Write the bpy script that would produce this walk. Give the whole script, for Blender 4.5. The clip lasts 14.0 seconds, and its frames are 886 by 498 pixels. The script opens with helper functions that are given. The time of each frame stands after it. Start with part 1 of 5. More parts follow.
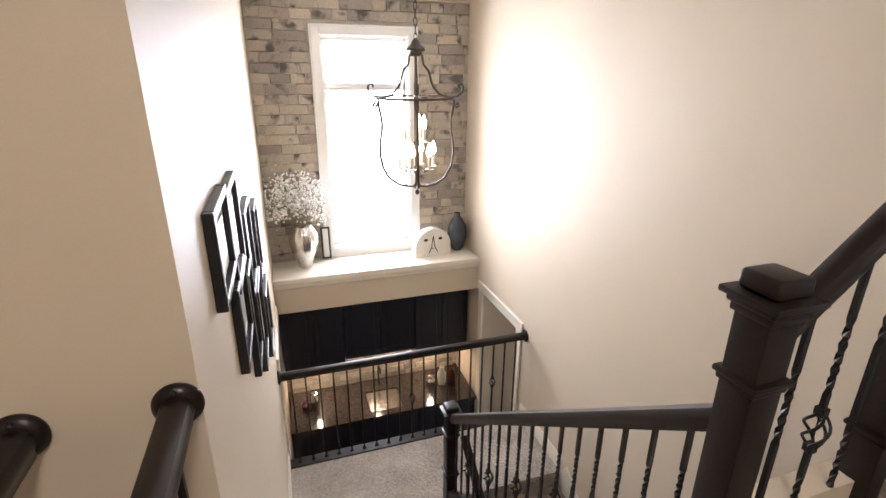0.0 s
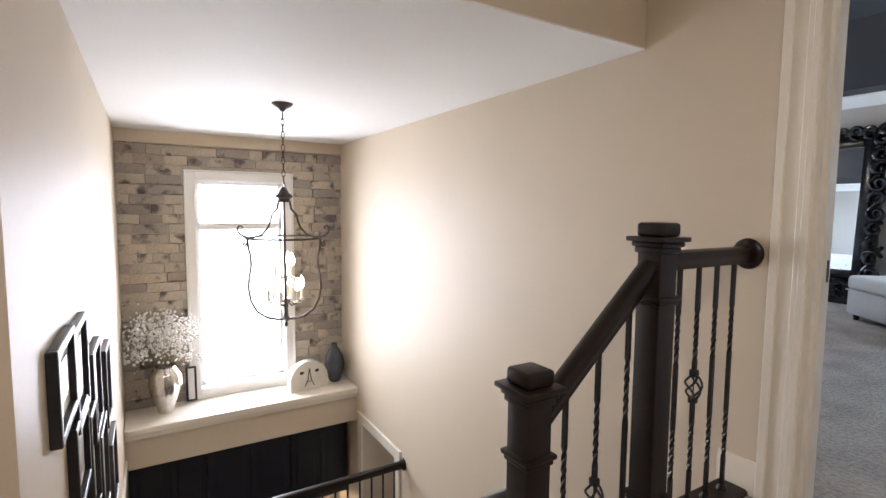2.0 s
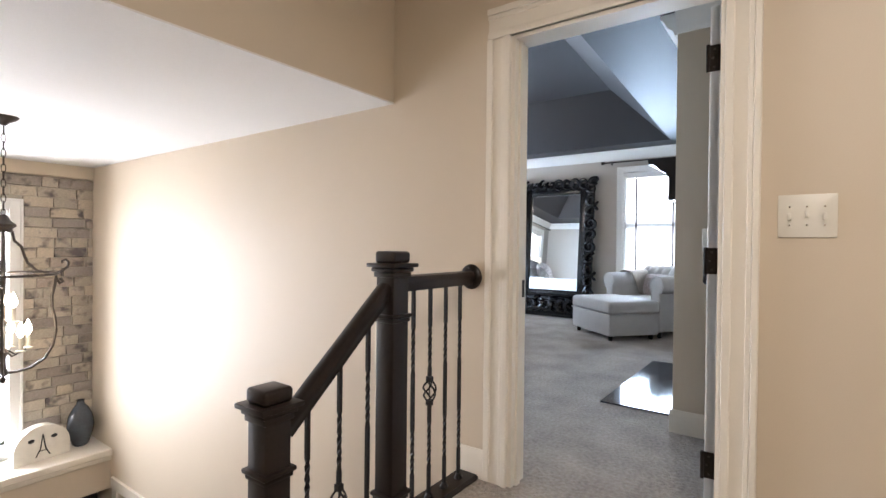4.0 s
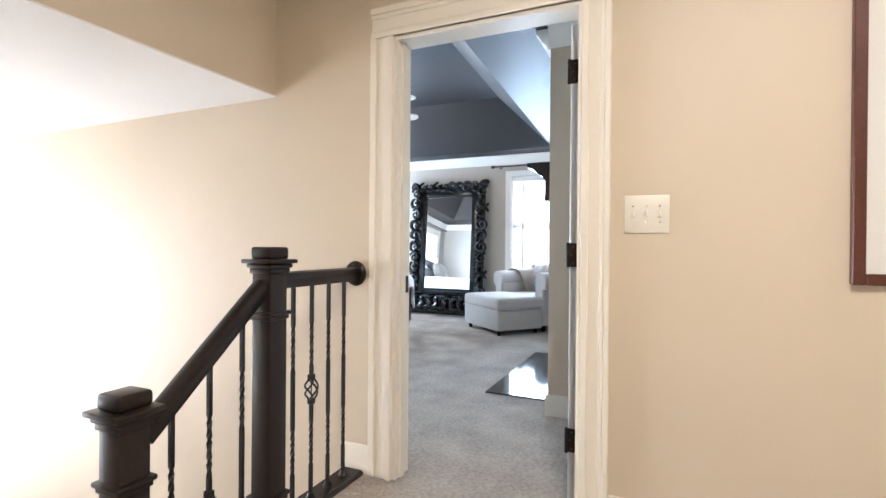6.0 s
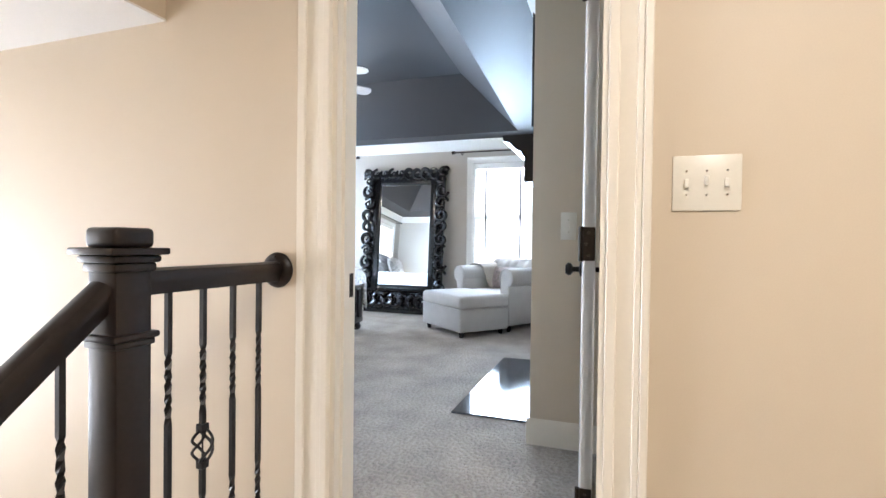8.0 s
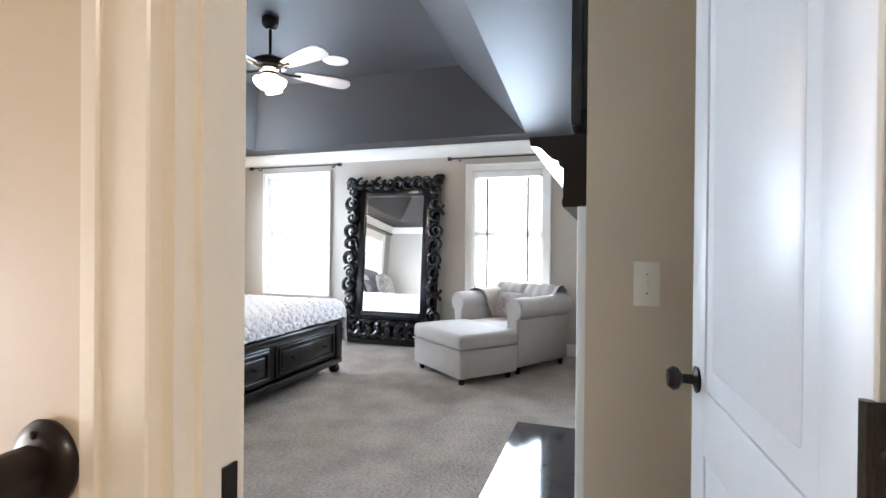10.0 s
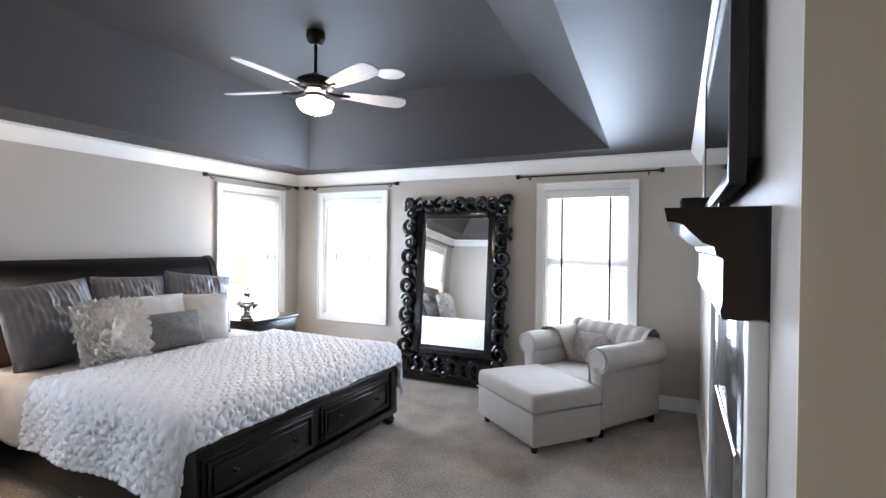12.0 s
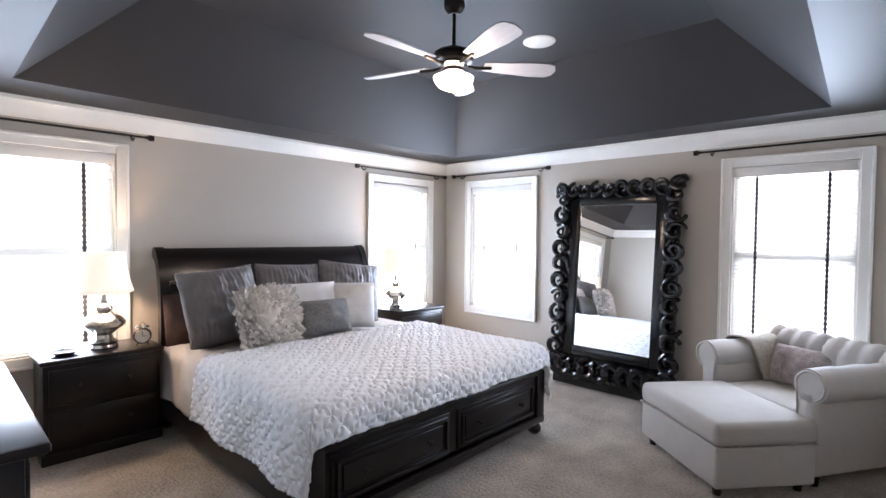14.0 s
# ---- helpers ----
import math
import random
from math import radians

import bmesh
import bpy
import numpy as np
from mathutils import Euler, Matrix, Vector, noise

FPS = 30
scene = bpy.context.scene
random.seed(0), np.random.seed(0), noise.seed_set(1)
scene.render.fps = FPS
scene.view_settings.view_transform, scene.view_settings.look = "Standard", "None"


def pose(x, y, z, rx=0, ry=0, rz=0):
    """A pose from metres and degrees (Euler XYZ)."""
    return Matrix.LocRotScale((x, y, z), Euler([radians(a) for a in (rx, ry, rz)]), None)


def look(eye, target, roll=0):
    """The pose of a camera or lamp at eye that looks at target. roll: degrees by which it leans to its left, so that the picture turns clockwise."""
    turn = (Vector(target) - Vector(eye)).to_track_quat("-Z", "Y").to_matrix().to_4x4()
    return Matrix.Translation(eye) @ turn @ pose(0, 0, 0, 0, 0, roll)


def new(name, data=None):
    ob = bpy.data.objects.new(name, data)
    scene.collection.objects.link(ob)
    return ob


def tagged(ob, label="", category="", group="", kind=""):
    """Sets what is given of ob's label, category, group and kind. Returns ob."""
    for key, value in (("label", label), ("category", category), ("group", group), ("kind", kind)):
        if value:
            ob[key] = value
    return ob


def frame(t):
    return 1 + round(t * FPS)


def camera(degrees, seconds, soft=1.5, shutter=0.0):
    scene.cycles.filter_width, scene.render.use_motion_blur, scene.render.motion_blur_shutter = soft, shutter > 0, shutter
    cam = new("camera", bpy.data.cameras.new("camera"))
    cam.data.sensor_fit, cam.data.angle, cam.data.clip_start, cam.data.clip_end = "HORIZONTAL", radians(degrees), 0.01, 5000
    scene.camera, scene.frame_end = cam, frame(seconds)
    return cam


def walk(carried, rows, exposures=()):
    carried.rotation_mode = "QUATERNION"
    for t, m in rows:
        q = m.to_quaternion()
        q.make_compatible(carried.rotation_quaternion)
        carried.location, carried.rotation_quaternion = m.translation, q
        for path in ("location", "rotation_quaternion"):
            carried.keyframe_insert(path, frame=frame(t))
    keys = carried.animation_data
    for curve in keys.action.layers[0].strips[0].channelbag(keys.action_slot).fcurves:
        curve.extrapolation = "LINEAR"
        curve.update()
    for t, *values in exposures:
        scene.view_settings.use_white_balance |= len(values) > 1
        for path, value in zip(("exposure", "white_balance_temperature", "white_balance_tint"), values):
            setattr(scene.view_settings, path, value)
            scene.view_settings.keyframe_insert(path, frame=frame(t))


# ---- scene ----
cam = camera(84.1, 14.0)
EXPOSURES = [(0.0, 0.42, 6100, 16), (1.0, 0.36, 6100, 16), (1.5, 0.2, 6100, 16), (2.5, 0.0, 6000, 16), (3.5, 0.26, 6100, 16), (4.2, 0.5, 6050, 15), (6.5, 1.02, 5950, 13),
             (7.5, 1.02, 5950, 13), (10.0, 0.72, 6600, 16), (11.5, 0.42, 6550, 18), (12.5, 0.22, 6500, 20), (14.0, 0.22, 6600, 22)]
PATH = [
    (0, (-2.053, -0.408, 1.056), (-1.459, 1.377, 0.377), 0.4),
    (0.5, (-2.04, -0.486, 1.08), (-1.428, 1.338, 0.534), 0.3),
    (1, (-2.03, -0.576, 1.096), (-1.347, 1.263, 0.707), 0.4),
    (1.5, (-2.019, -0.664, 1.108), (-1.175, 1.13, 0.846), 0.5),
    (2, (-2.007, -0.756, 1.115), (-0.976, 0.95, 0.95), 0.5),
    (2.5, (-1.985, -0.842, 1.11), (-0.776, 0.748, 1.013), 0.6),
    (3, (-1.978, -0.922, 1.107), (-0.604, 0.53, 1.055), 0.5),
    (3.5, (-1.979, -0.976, 1.106), (-0.471, 0.337, 1.074), 0.6),
    (4, (-1.983, -1.013, 1.102), (-0.367, 0.165, 1.084), 0.6),
    (4.2, (-1.986, -1.035, 1.088), (-0.337, 0.097, 1.079), 0.7),
    (6.5, (-1.963, -1.098, 1.072), (-0.11, -0.345, 1.057), 0.5),
    (7, (-1.853, -1.053, 1.05), (0.027, -0.372, 1.03), 0.7),
    (7.5, (-1.648, -0.936, 1.047), (0.239, -0.274, 1.02), 0.7),
    (9.8, (-0.52, -0.487, 1.212), (1.376, 0.148, 1.2), 0.6),
    (10, (-0.474, -0.469, 1.252), (1.424, 0.163, 1.241), 0.5),
    (10.5, (-0.311, -0.423, 1.334), (1.584, 0.215, 1.324), 0.7),
    (11, (-0.169, -0.36, 1.426), (1.721, 0.294, 1.416), 0.6),
    (11.5, (-0.012, -0.285, 1.501), (1.851, 0.442, 1.487), 0.6),
    (12, (0.103, -0.203, 1.59), (1.908, 0.659, 1.57), 0.6),
    (12.5, (0.221, -0.156, 1.621), (1.935, 0.874, 1.581), 0.6),
    (13, (0.324, -0.115, 1.607), (1.929, 1.076, 1.56), 0.5),
    (13.5, (0.407, -0.083, 1.581), (1.92, 1.224, 1.534), 0.5),
    (14, (0.488, -0.043, 1.568), (1.938, 1.333, 1.509), 0.6),
]
walk(cam, [(t, look(eye, target, roll)) for t, eye, target, roll in PATH], EXPOSURES)

# ---- world and large lights ----
world = bpy.data.worlds.new("sky")
scene.world = world
world.use_nodes = True
wn = world.node_tree
sky = wn.nodes.new("ShaderNodeTexSky")
sky.sky_type = "NISHITA"
sky.sun_disc = False
sky.sun_elevation, sky.sun_rotation = radians(38), radians(60)
wn.links.new(sky.outputs[0], wn.nodes["Background"].inputs[0])
wn.nodes["Background"].inputs[1].default_value = 0.12


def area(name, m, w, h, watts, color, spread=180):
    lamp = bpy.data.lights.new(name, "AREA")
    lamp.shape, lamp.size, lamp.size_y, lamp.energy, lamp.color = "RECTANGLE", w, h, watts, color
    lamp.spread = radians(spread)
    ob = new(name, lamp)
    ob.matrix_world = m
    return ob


def bulb(name, place, watts, color, radius=0.04):
    lamp = bpy.data.lights.new(name, "POINT")
    lamp.energy, lamp.color, lamp.shadow_soft_size = watts, color, radius
    ob = new(name, lamp)
    ob.location = place
    return ob


DAY = (0.62, 0.81, 1.0)
WARM = (1.0, 0.76, 0.5)
DAYW = (0.95, 0.97, 1.0)
STAIR_WATTS, ROOM_WATTS, HALL_FILL_WATTS = 70, 50, 40
area("window_light", look((-1.11, 5.0, 0.25), (-1.11, 2.0, 0.25)), 0.9, 2.2, STAIR_WATTS, DAYW, 150)
area("window_light", look((1.04, 4.512, 1.41), (1.04, 1.5, 1.41)), 0.95, 1.49, ROOM_WATTS * 0.58, DAY, 118)
area("window_light", look((4.55, 4.512, 1.41), (4.55, 1.5, 1.41)), 0.87, 1.49, ROOM_WATTS, DAY, 118)
area("window_light", look((5.342, 3.62, 1.41), (2.3, 3.62, 1.41)), 0.87, 1.49, ROOM_WATTS, DAY, 118)
area("window_light", look((5.342, 0.665, 1.41), (2.3, 0.665, 1.41)), 0.83, 1.49, ROOM_WATTS * 0.8, DAY, 118)
# added warm fill for the hall: an assumed, unseen ceiling lamp without a fitting
area("unseen_hall_fill", look((-1.9, -1.5, 2.68), (-1.9, -1.5, 0)), 0.5, 0.5, HALL_FILL_WATTS, (1.0, 0.9, 0.75))

# ---- materials ----


def material(name, color, rough=0.5, metal=0.0, vary=0.12, scale=8.0, grain=120.0, bump=0.15, dist=0.002, stretch=(1, 1, 1),
             island=0.0, coat=0.0, spec=0.5):
    m = bpy.data.materials.new(name)
    m.use_nodes = True
    nt = m.node_tree
    b = nt.nodes["Principled BSDF"]
    tc = nt.nodes.new("ShaderNodeTexCoord")
    mp = nt.nodes.new("ShaderNodeMapping")
    mp.inputs["Scale"].default_value = stretch
    nt.links.new(tc.outputs["Object"], mp.inputs[0])
    big, small = nt.nodes.new("ShaderNodeTexNoise"), nt.nodes.new("ShaderNodeTexNoise")
    big.inputs["Scale"].default_value, big.inputs["Detail"].default_value = scale, 4
    small.inputs["Scale"].default_value, small.inputs["Detail"].default_value = grain, 3
    nt.links.new(mp.outputs[0], big.inputs[0])
    nt.links.new(mp.outputs[0], small.inputs[0])
    mixn = nt.nodes.new("ShaderNodeMath")
    mixn.operation = "ADD"
    nt.links.new(big.outputs[0], mixn.inputs[0])
    nt.links.new(small.outputs[0], mixn.inputs[1])
    ramp = nt.nodes.new("ShaderNodeMapRange")
    ramp.inputs[1].default_value, ramp.inputs[2].default_value = 0.6, 1.4
    ramp.inputs[3].default_value, ramp.inputs[4].default_value = 1 - vary, 1 + vary
    nt.links.new(mixn.outputs[0], ramp.inputs[0])
    value = ramp.outputs[0]
    if island:
        info = nt.nodes.new("ShaderNodeObjectInfo")
        rr = nt.nodes.new("ShaderNodeMapRange")
        rr.inputs[3].default_value, rr.inputs[4].default_value = 1 - island, 1 + island
        nt.links.new(info.outputs["Random"], rr.inputs[0])
        mul = nt.nodes.new("ShaderNodeMath")
        mul.operation = "MULTIPLY"
        nt.links.new(value, mul.inputs[0])
        nt.links.new(rr.outputs[0], mul.inputs[1])
        value = mul.outputs[0]
    sc = nt.nodes.new("ShaderNodeVectorMath")
    sc.operation = "SCALE"
    sc.inputs[0].default_value = color
    nt.links.new(value, sc.inputs["Scale"])
    nt.links.new(sc.outputs[0], b.inputs["Base Color"])
    b.inputs["Roughness"].default_value, b.inputs["Metallic"].default_value = rough, metal
    b.inputs["Coat Weight"].default_value, b.inputs["Specular IOR Level"].default_value = coat, spec
    b.inputs["Coat Roughness"].default_value = 0.12
    if bump:
        bp = nt.nodes.new("ShaderNodeBump")
        bp.inputs["Strength"].default_value, bp.inputs["Distance"].default_value = bump, dist
        nt.links.new(mixn.outputs[0], bp.inputs["Height"])
        nt.links.new(bp.outputs[0], b.inputs["Normal"])
    return m


def glow(name, color, strength):
    m = bpy.data.materials.new(name)
    m.use_nodes = True
    nt = m.node_tree
    nt.nodes.remove(nt.nodes["Principled BSDF"])
    e = nt.nodes.new("ShaderNodeEmission")
    e.inputs[0].default_value, e.inputs[1].default_value = (*color, 1), strength
    nt.links.new(e.outputs[0], nt.nodes["Material Output"].inputs[0])
    return m


def lit(name, color, strength, emit):
    m = material(name, color, 0.7, vary=0.04)
    b = m.node_tree.nodes["Principled BSDF"]
    b.inputs["Emission Color"].default_value, b.inputs["Emission Strength"].default_value = (*emit, 1), strength
    return m


TAN = material("tan_paint", (0.6, 0.515, 0.4), 0.55, vary=0.03, scale=1.5, grain=260, bump=0.12, dist=0.001)
GREIGE = material("greige_paint", (0.47, 0.425, 0.37), 0.55, vary=0.03, scale=1.5, grain=260, bump=0.12, dist=0.001)
SLATE = material("slate_grey_paint", (0.036, 0.034, 0.036), 0.55, vary=0.04, scale=1.2, grain=200, bump=0.1, dist=0.001, spec=0.28)
CEIL = material("white_ceiling_paint", (0.78, 0.77, 0.75), 0.8, vary=0.03, scale=1.0, grain=150, bump=0.2, dist=0.001)
WHITE = material("cream_trim_paint", (0.76, 0.71, 0.62), 0.32, vary=0.025, scale=3, grain=90, bump=0.05, dist=0.001)
WINWHITE = material("white_window_paint", (0.8, 0.79, 0.76), 0.35, vary=0.02, scale=3, grain=90, bump=0.05, dist=0.001)
DOORWHITE = material("white_door_paint", (0.72, 0.73, 0.74), 0.33, vary=0.025, scale=3, grain=40, bump=0.08, dist=0.001, stretch=(1, 1, 0.1))
ESPRESSO = material("espresso_wood", (0.0085, 0.0052, 0.0046), 0.3, vary=0.35, scale=6, grain=50, bump=0.1, dist=0.001, stretch=(0.3, 3, 3), coat=0.18, spec=0.3)
RAILWOOD = material("dark_stained_rail", (0.013, 0.0082, 0.0066), 0.36, vary=0.3, scale=5, grain=70, bump=0.1, dist=0.001, coat=0.08, spec=0.3)
IRON = material("black_iron", (0.012, 0.01, 0.01), 0.42, 0.3, vary=0.3, scale=40, grain=220, bump=0.2, dist=0.001)
BRONZE = material("oiled_bronze", (0.03, 0.024, 0.02), 0.35, 0.8, vary=0.3, scale=25, grain=160, bump=0.15, dist=0.001)
PEWTER = material("aged_pewter_metal", (0.07, 0.058, 0.05), 0.38, 0.7, vary=0.3, scale=25, grain=160, bump=0.15, dist=0.001)
CARVED = material("black_lacquer_carving", (0.0075, 0.0075, 0.0085), 0.24, vary=0.3, scale=20, grain=120, bump=0.2, dist=0.002, coat=0.2, spec=0.4)
CARPET = material("grey_beige_carpet", (0.385, 0.34, 0.292), 0.95, vary=0.36, scale=3.5, grain=48, bump=1.0, dist=0.028)
MARBLE = material("dark_polished_marble", (0.035, 0.036, 0.042), 0.08, vary=0.8, scale=7, grain=22, bump=0.0)
GREYMARBLE = material("grey_polished_marble", (0.06, 0.06, 0.066), 0.14, vary=0.6, scale=6, grain=22, bump=0.0)
QUILT = material("white_quilt_cotton", (0.85, 0.85, 0.87), 0.85, vary=0.05, scale=12, grain=260, bump=0.3, dist=0.002)
DUVET = material("pale_taupe_duvet", (0.47, 0.44, 0.42), 0.85, vary=0.08, scale=14, grain=200, bump=0.4, dist=0.003)
SHAM = material("grey_satin_sham", (0.16, 0.152, 0.155), 0.5, vary=0.15, scale=18, grain=150, bump=0.3, dist=0.002)
RUFFLE = material("ivory_ruffle_fabric", (0.66, 0.62, 0.58), 0.42, vary=0.2, scale=25, grain=160, bump=0.4, dist=0.003)
GREYKNIT = material("grey_textured_fabric", (0.15, 0.148, 0.145), 0.8, vary=0.45, scale=45, grain=160, bump=0.8, dist=0.004)
WHITEPILLOW = material("white_pillow_cotton", (0.68, 0.67, 0.66), 0.85, vary=0.06, scale=12, grain=200, bump=0.4, dist=0.003)
BROWNPILLOW = material("brown_satin_pillow", (0.09, 0.045, 0.034), 0.45, vary=0.2, scale=18, grain=120, bump=0.3, dist=0.002)
LINEN = material("oatmeal_linen_upholstery", (0.41, 0.385, 0.355), 0.9, vary=0.06, scale=10, grain=330, bump=0.35, dist=0.001)
THROW = material("knitted_taupe_throw", (0.36, 0.32, 0.27), 0.95, vary=0.25, scale=40, grain=110, bump=1.0, dist=0.006)
FLORAL = material("faded_floral_fabric", (0.33, 0.28, 0.27), 0.85, vary=0.5, scale=22, grain=120, bump=0.4, dist=0.002)
BLACKGLASS = material("black_screen_glass", (0.006, 0.006, 0.008), 0.06, vary=0.1, bump=0.0)
BLACKPLASTIC = material("black_plastic", (0.012, 0.012, 0.013), 0.35, vary=0.1, bump=0.05)
SILVER = material("mercury_silver_glass", (0.66, 0.64, 0.61), 0.24, 1.0, vary=0.25, scale=22, grain=90, bump=0.12, dist=0.001)
BLADE = material("silver_grey_fan_blade", (0.36, 0.35, 0.36), 0.38, vary=0.12, scale=6, grain=60, bump=0.1, dist=0.001, stretch=(0.3, 4, 4))
PLATE = material("ivory_plastic_plate", (0.75, 0.72, 0.64), 0.3, vary=0.02, bump=0.0)
NAVY = material("navy_black_cabinet_paint", (0.011, 0.012, 0.018), 0.4, vary=0.2, scale=5, bump=0.1)
GRANITE = material("brown_granite", (0.06, 0.045, 0.038), 0.15, vary=0.8, scale=30, grain=160, bump=0.0)
STONE = material("stacked_stone", (0.36, 0.31, 0.25), 0.9, vary=0.3, scale=12, grain=90, bump=0.8, dist=0.01, island=0.3)
MORTAR = material("sand_mortar", (0.47, 0.43, 0.36), 0.95, vary=0.15, scale=14, grain=160, bump=0.8, dist=0.004)
SLATEBLUE = material("slate_blue_glaze", (0.055, 0.065, 0.078), 0.25, vary=0.35, scale=10, bump=0.1)
PHOTO = material("monochrome_photo_print", (0.3, 0.3, 0.31), 0.3, vary=0.9, scale=9, grain=25, bump=0.0)
MAT = material("white_picture_mat", (0.75, 0.74, 0.72), 0.7, vary=0.03, bump=0.05)
MAHOGANY = material("mahogany_frame", (0.09, 0.026, 0.017), 0.35, vary=0.25, scale=8, grain=60, bump=0.1)
CANVAS = material("pale_print_paper", (0.68, 0.67, 0.66), 0.6, vary=0.05, scale=2, bump=0.05)
PETAL = material("white_dried_blossom", (0.86, 0.85, 0.82), 0.9, vary=0.1, bump=0.2)
STEM = material("pale_stem", (0.35, 0.31, 0.22), 0.8, vary=0.2, bump=0.2)
CREAMGLAZE = material("cream_glazed_ceramic", (0.68, 0.65, 0.58), 0.25, vary=0.1, scale=12, bump=0.05)
SHADECLOTH = lit("cream_lamp_shade", (0.75, 0.7, 0.6), 0.7, (1.0, 0.88, 0.72))
OPAL = lit("lit_opal_glass", (0.85, 0.82, 0.75), 5.0, (1.0, 0.9, 0.75))
FLAME = glow("lit_candle_bulb", (1.0, 0.85, 0.6), 22)
OUTDOOR = glow("overcast_daylight", (0.95, 0.98, 1.0), 9.0)
BLIND = material("white_blind_slat", (0.82, 0.82, 0.8), 0.5, vary=0.02, bump=0.0)
_nt = BLIND.node_tree
_tr, _mx = _nt.nodes.new("ShaderNodeBsdfTranslucent"), _nt.nodes.new("ShaderNodeMixShader")
_tr.inputs[0].default_value = (0.9, 0.92, 0.93, 1)
_mx.inputs[0].default_value = 0.7
_nt.links.new(_nt.nodes["Principled BSDF"].outputs[0], _mx.inputs[1])
_nt.links.new(_tr.outputs[0], _mx.inputs[2])
_nt.links.new(_mx.outputs[0], _nt.nodes["Material Output"].inputs[0])
TAPE = material("dark_ladder_tape", (0.035, 0.032, 0.035), 0.8, vary=0.2, bump=0.2)
ROOF = material("grey_plaster", (0.5, 0.5, 0.5), 0.9, vary=0.05)

MIRROR = bpy.data.materials.new("silvered_mirror")
MIRROR.use_nodes = True
_b = MIRROR.node_tree.nodes["Principled BSDF"]
_b.inputs["Base Color"].default_value, _b.inputs["Metallic"].default_value, _b.inputs["Roughness"].default_value = (0.88, 0.9, 0.9, 1), 1, 0.01
GLASS = bpy.data.materials.new("window_glass")
GLASS.use_nodes = True
_b = GLASS.node_tree.nodes["Principled BSDF"]
_b.inputs["Transmission Weight"].default_value, _b.inputs["Roughness"].default_value, _b.inputs["IOR"].default_value = 1, 0.0, 1.1


def brick_material(name, base):
    m = material(name, base, 0.92, vary=0.22, scale=9, grain=70, bump=0.7, dist=0.006, island=0.1)
    nt = m.node_tree
    b = nt.nodes["Principled BSDF"]
    old = b.inputs["Base Color"].links[0].from_socket
    tc = nt.nodes.new("ShaderNodeTexCoord")
    n = nt.nodes.new("ShaderNodeTexNoise")
    n.noise_dimensions = "4D"
    n.inputs["Scale"].default_value, n.inputs["Detail"].default_value = 7, 3
    info = nt.nodes.new("ShaderNodeObjectInfo")
    mul = nt.nodes.new("ShaderNodeMath")
    mul.operation = "MULTIPLY"
    mul.inputs[1].default_value = 60
    nt.links.new(info.outputs["Random"], mul.inputs[0])
    nt.links.new(mul.outputs[0], n.inputs["W"])
    nt.links.new(tc.outputs["Object"], n.inputs[0])
    r = nt.nodes.new("ShaderNodeMapRange")
    r.inputs[1].default_value, r.inputs[2].default_value = 0.55, 0.67
    nt.links.new(n.outputs[0], r.inputs[0])
    mx = nt.nodes.new("ShaderNodeMixRGB")
    mx.inputs[2].default_value = (0.1, 0.085, 0.085, 1)
    nt.links.new(r.outputs[0], mx.inputs[0])
    nt.links.new(old, mx.inputs[1])
    nt.links.new(mx.outputs[0], b.inputs["Base Color"])
    return m


BRICKS = [brick_material("buff_brick", (0.52, 0.45, 0.355)), brick_material("grey_brick", (0.45, 0.395, 0.32)),
          brick_material("rosy_brick", (0.4, 0.33, 0.27)), brick_material("dark_brick", (0.33, 0.29, 0.25))]

# ---- building helpers ----


def box(bm, x0, x1, y0, y1, z0, z1, bevel=0.0, seg=2):
    r = bmesh.ops.create_cube(bm, size=1)
    m = Matrix.LocRotScale(((x0 + x1) / 2, (y0 + y1) / 2, (z0 + z1) / 2), None, (abs(x1 - x0), abs(y1 - y0), abs(z1 - z0)))
    bmesh.ops.transform(bm, matrix=m, verts=r["verts"])
    if bevel:
        edges = list({e for v in r["verts"] for e in v.link_edges})
        bmesh.ops.bevel(bm, geom=edges, offset=bevel, segments=seg, affect="EDGES", profile=0.5)
    return bm


def boxed(*a, bevel=0.0, seg=2):
    return box(bmesh.new(), *a, bevel=bevel, seg=seg)


def lathe(profile, n=32, bm=None, at=(0, 0, 0)):
    """A turned body from (radius, height) pairs."""
    bm = bm or bmesh.new()
    rings = []
    for r, z in profile:
        rings.append([bm.verts.new((at[0] + r * math.cos(2 * math.pi * k / n), at[1] + r * math.sin(2 * math.pi * k / n), at[2] + z)) for k in range(n)])
    for a, b in zip(rings, rings[1:]):
        for k in range(n):
            bm.faces.new((a[k], a[(k + 1) % n], b[(k + 1) % n], b[k]))
    if profile[0][0] > 1e-4:
        bm.faces.new(rings[0][::-1])
    if profile[-1][0] > 1e-4:
        bm.faces.new(rings[-1])
    return bm


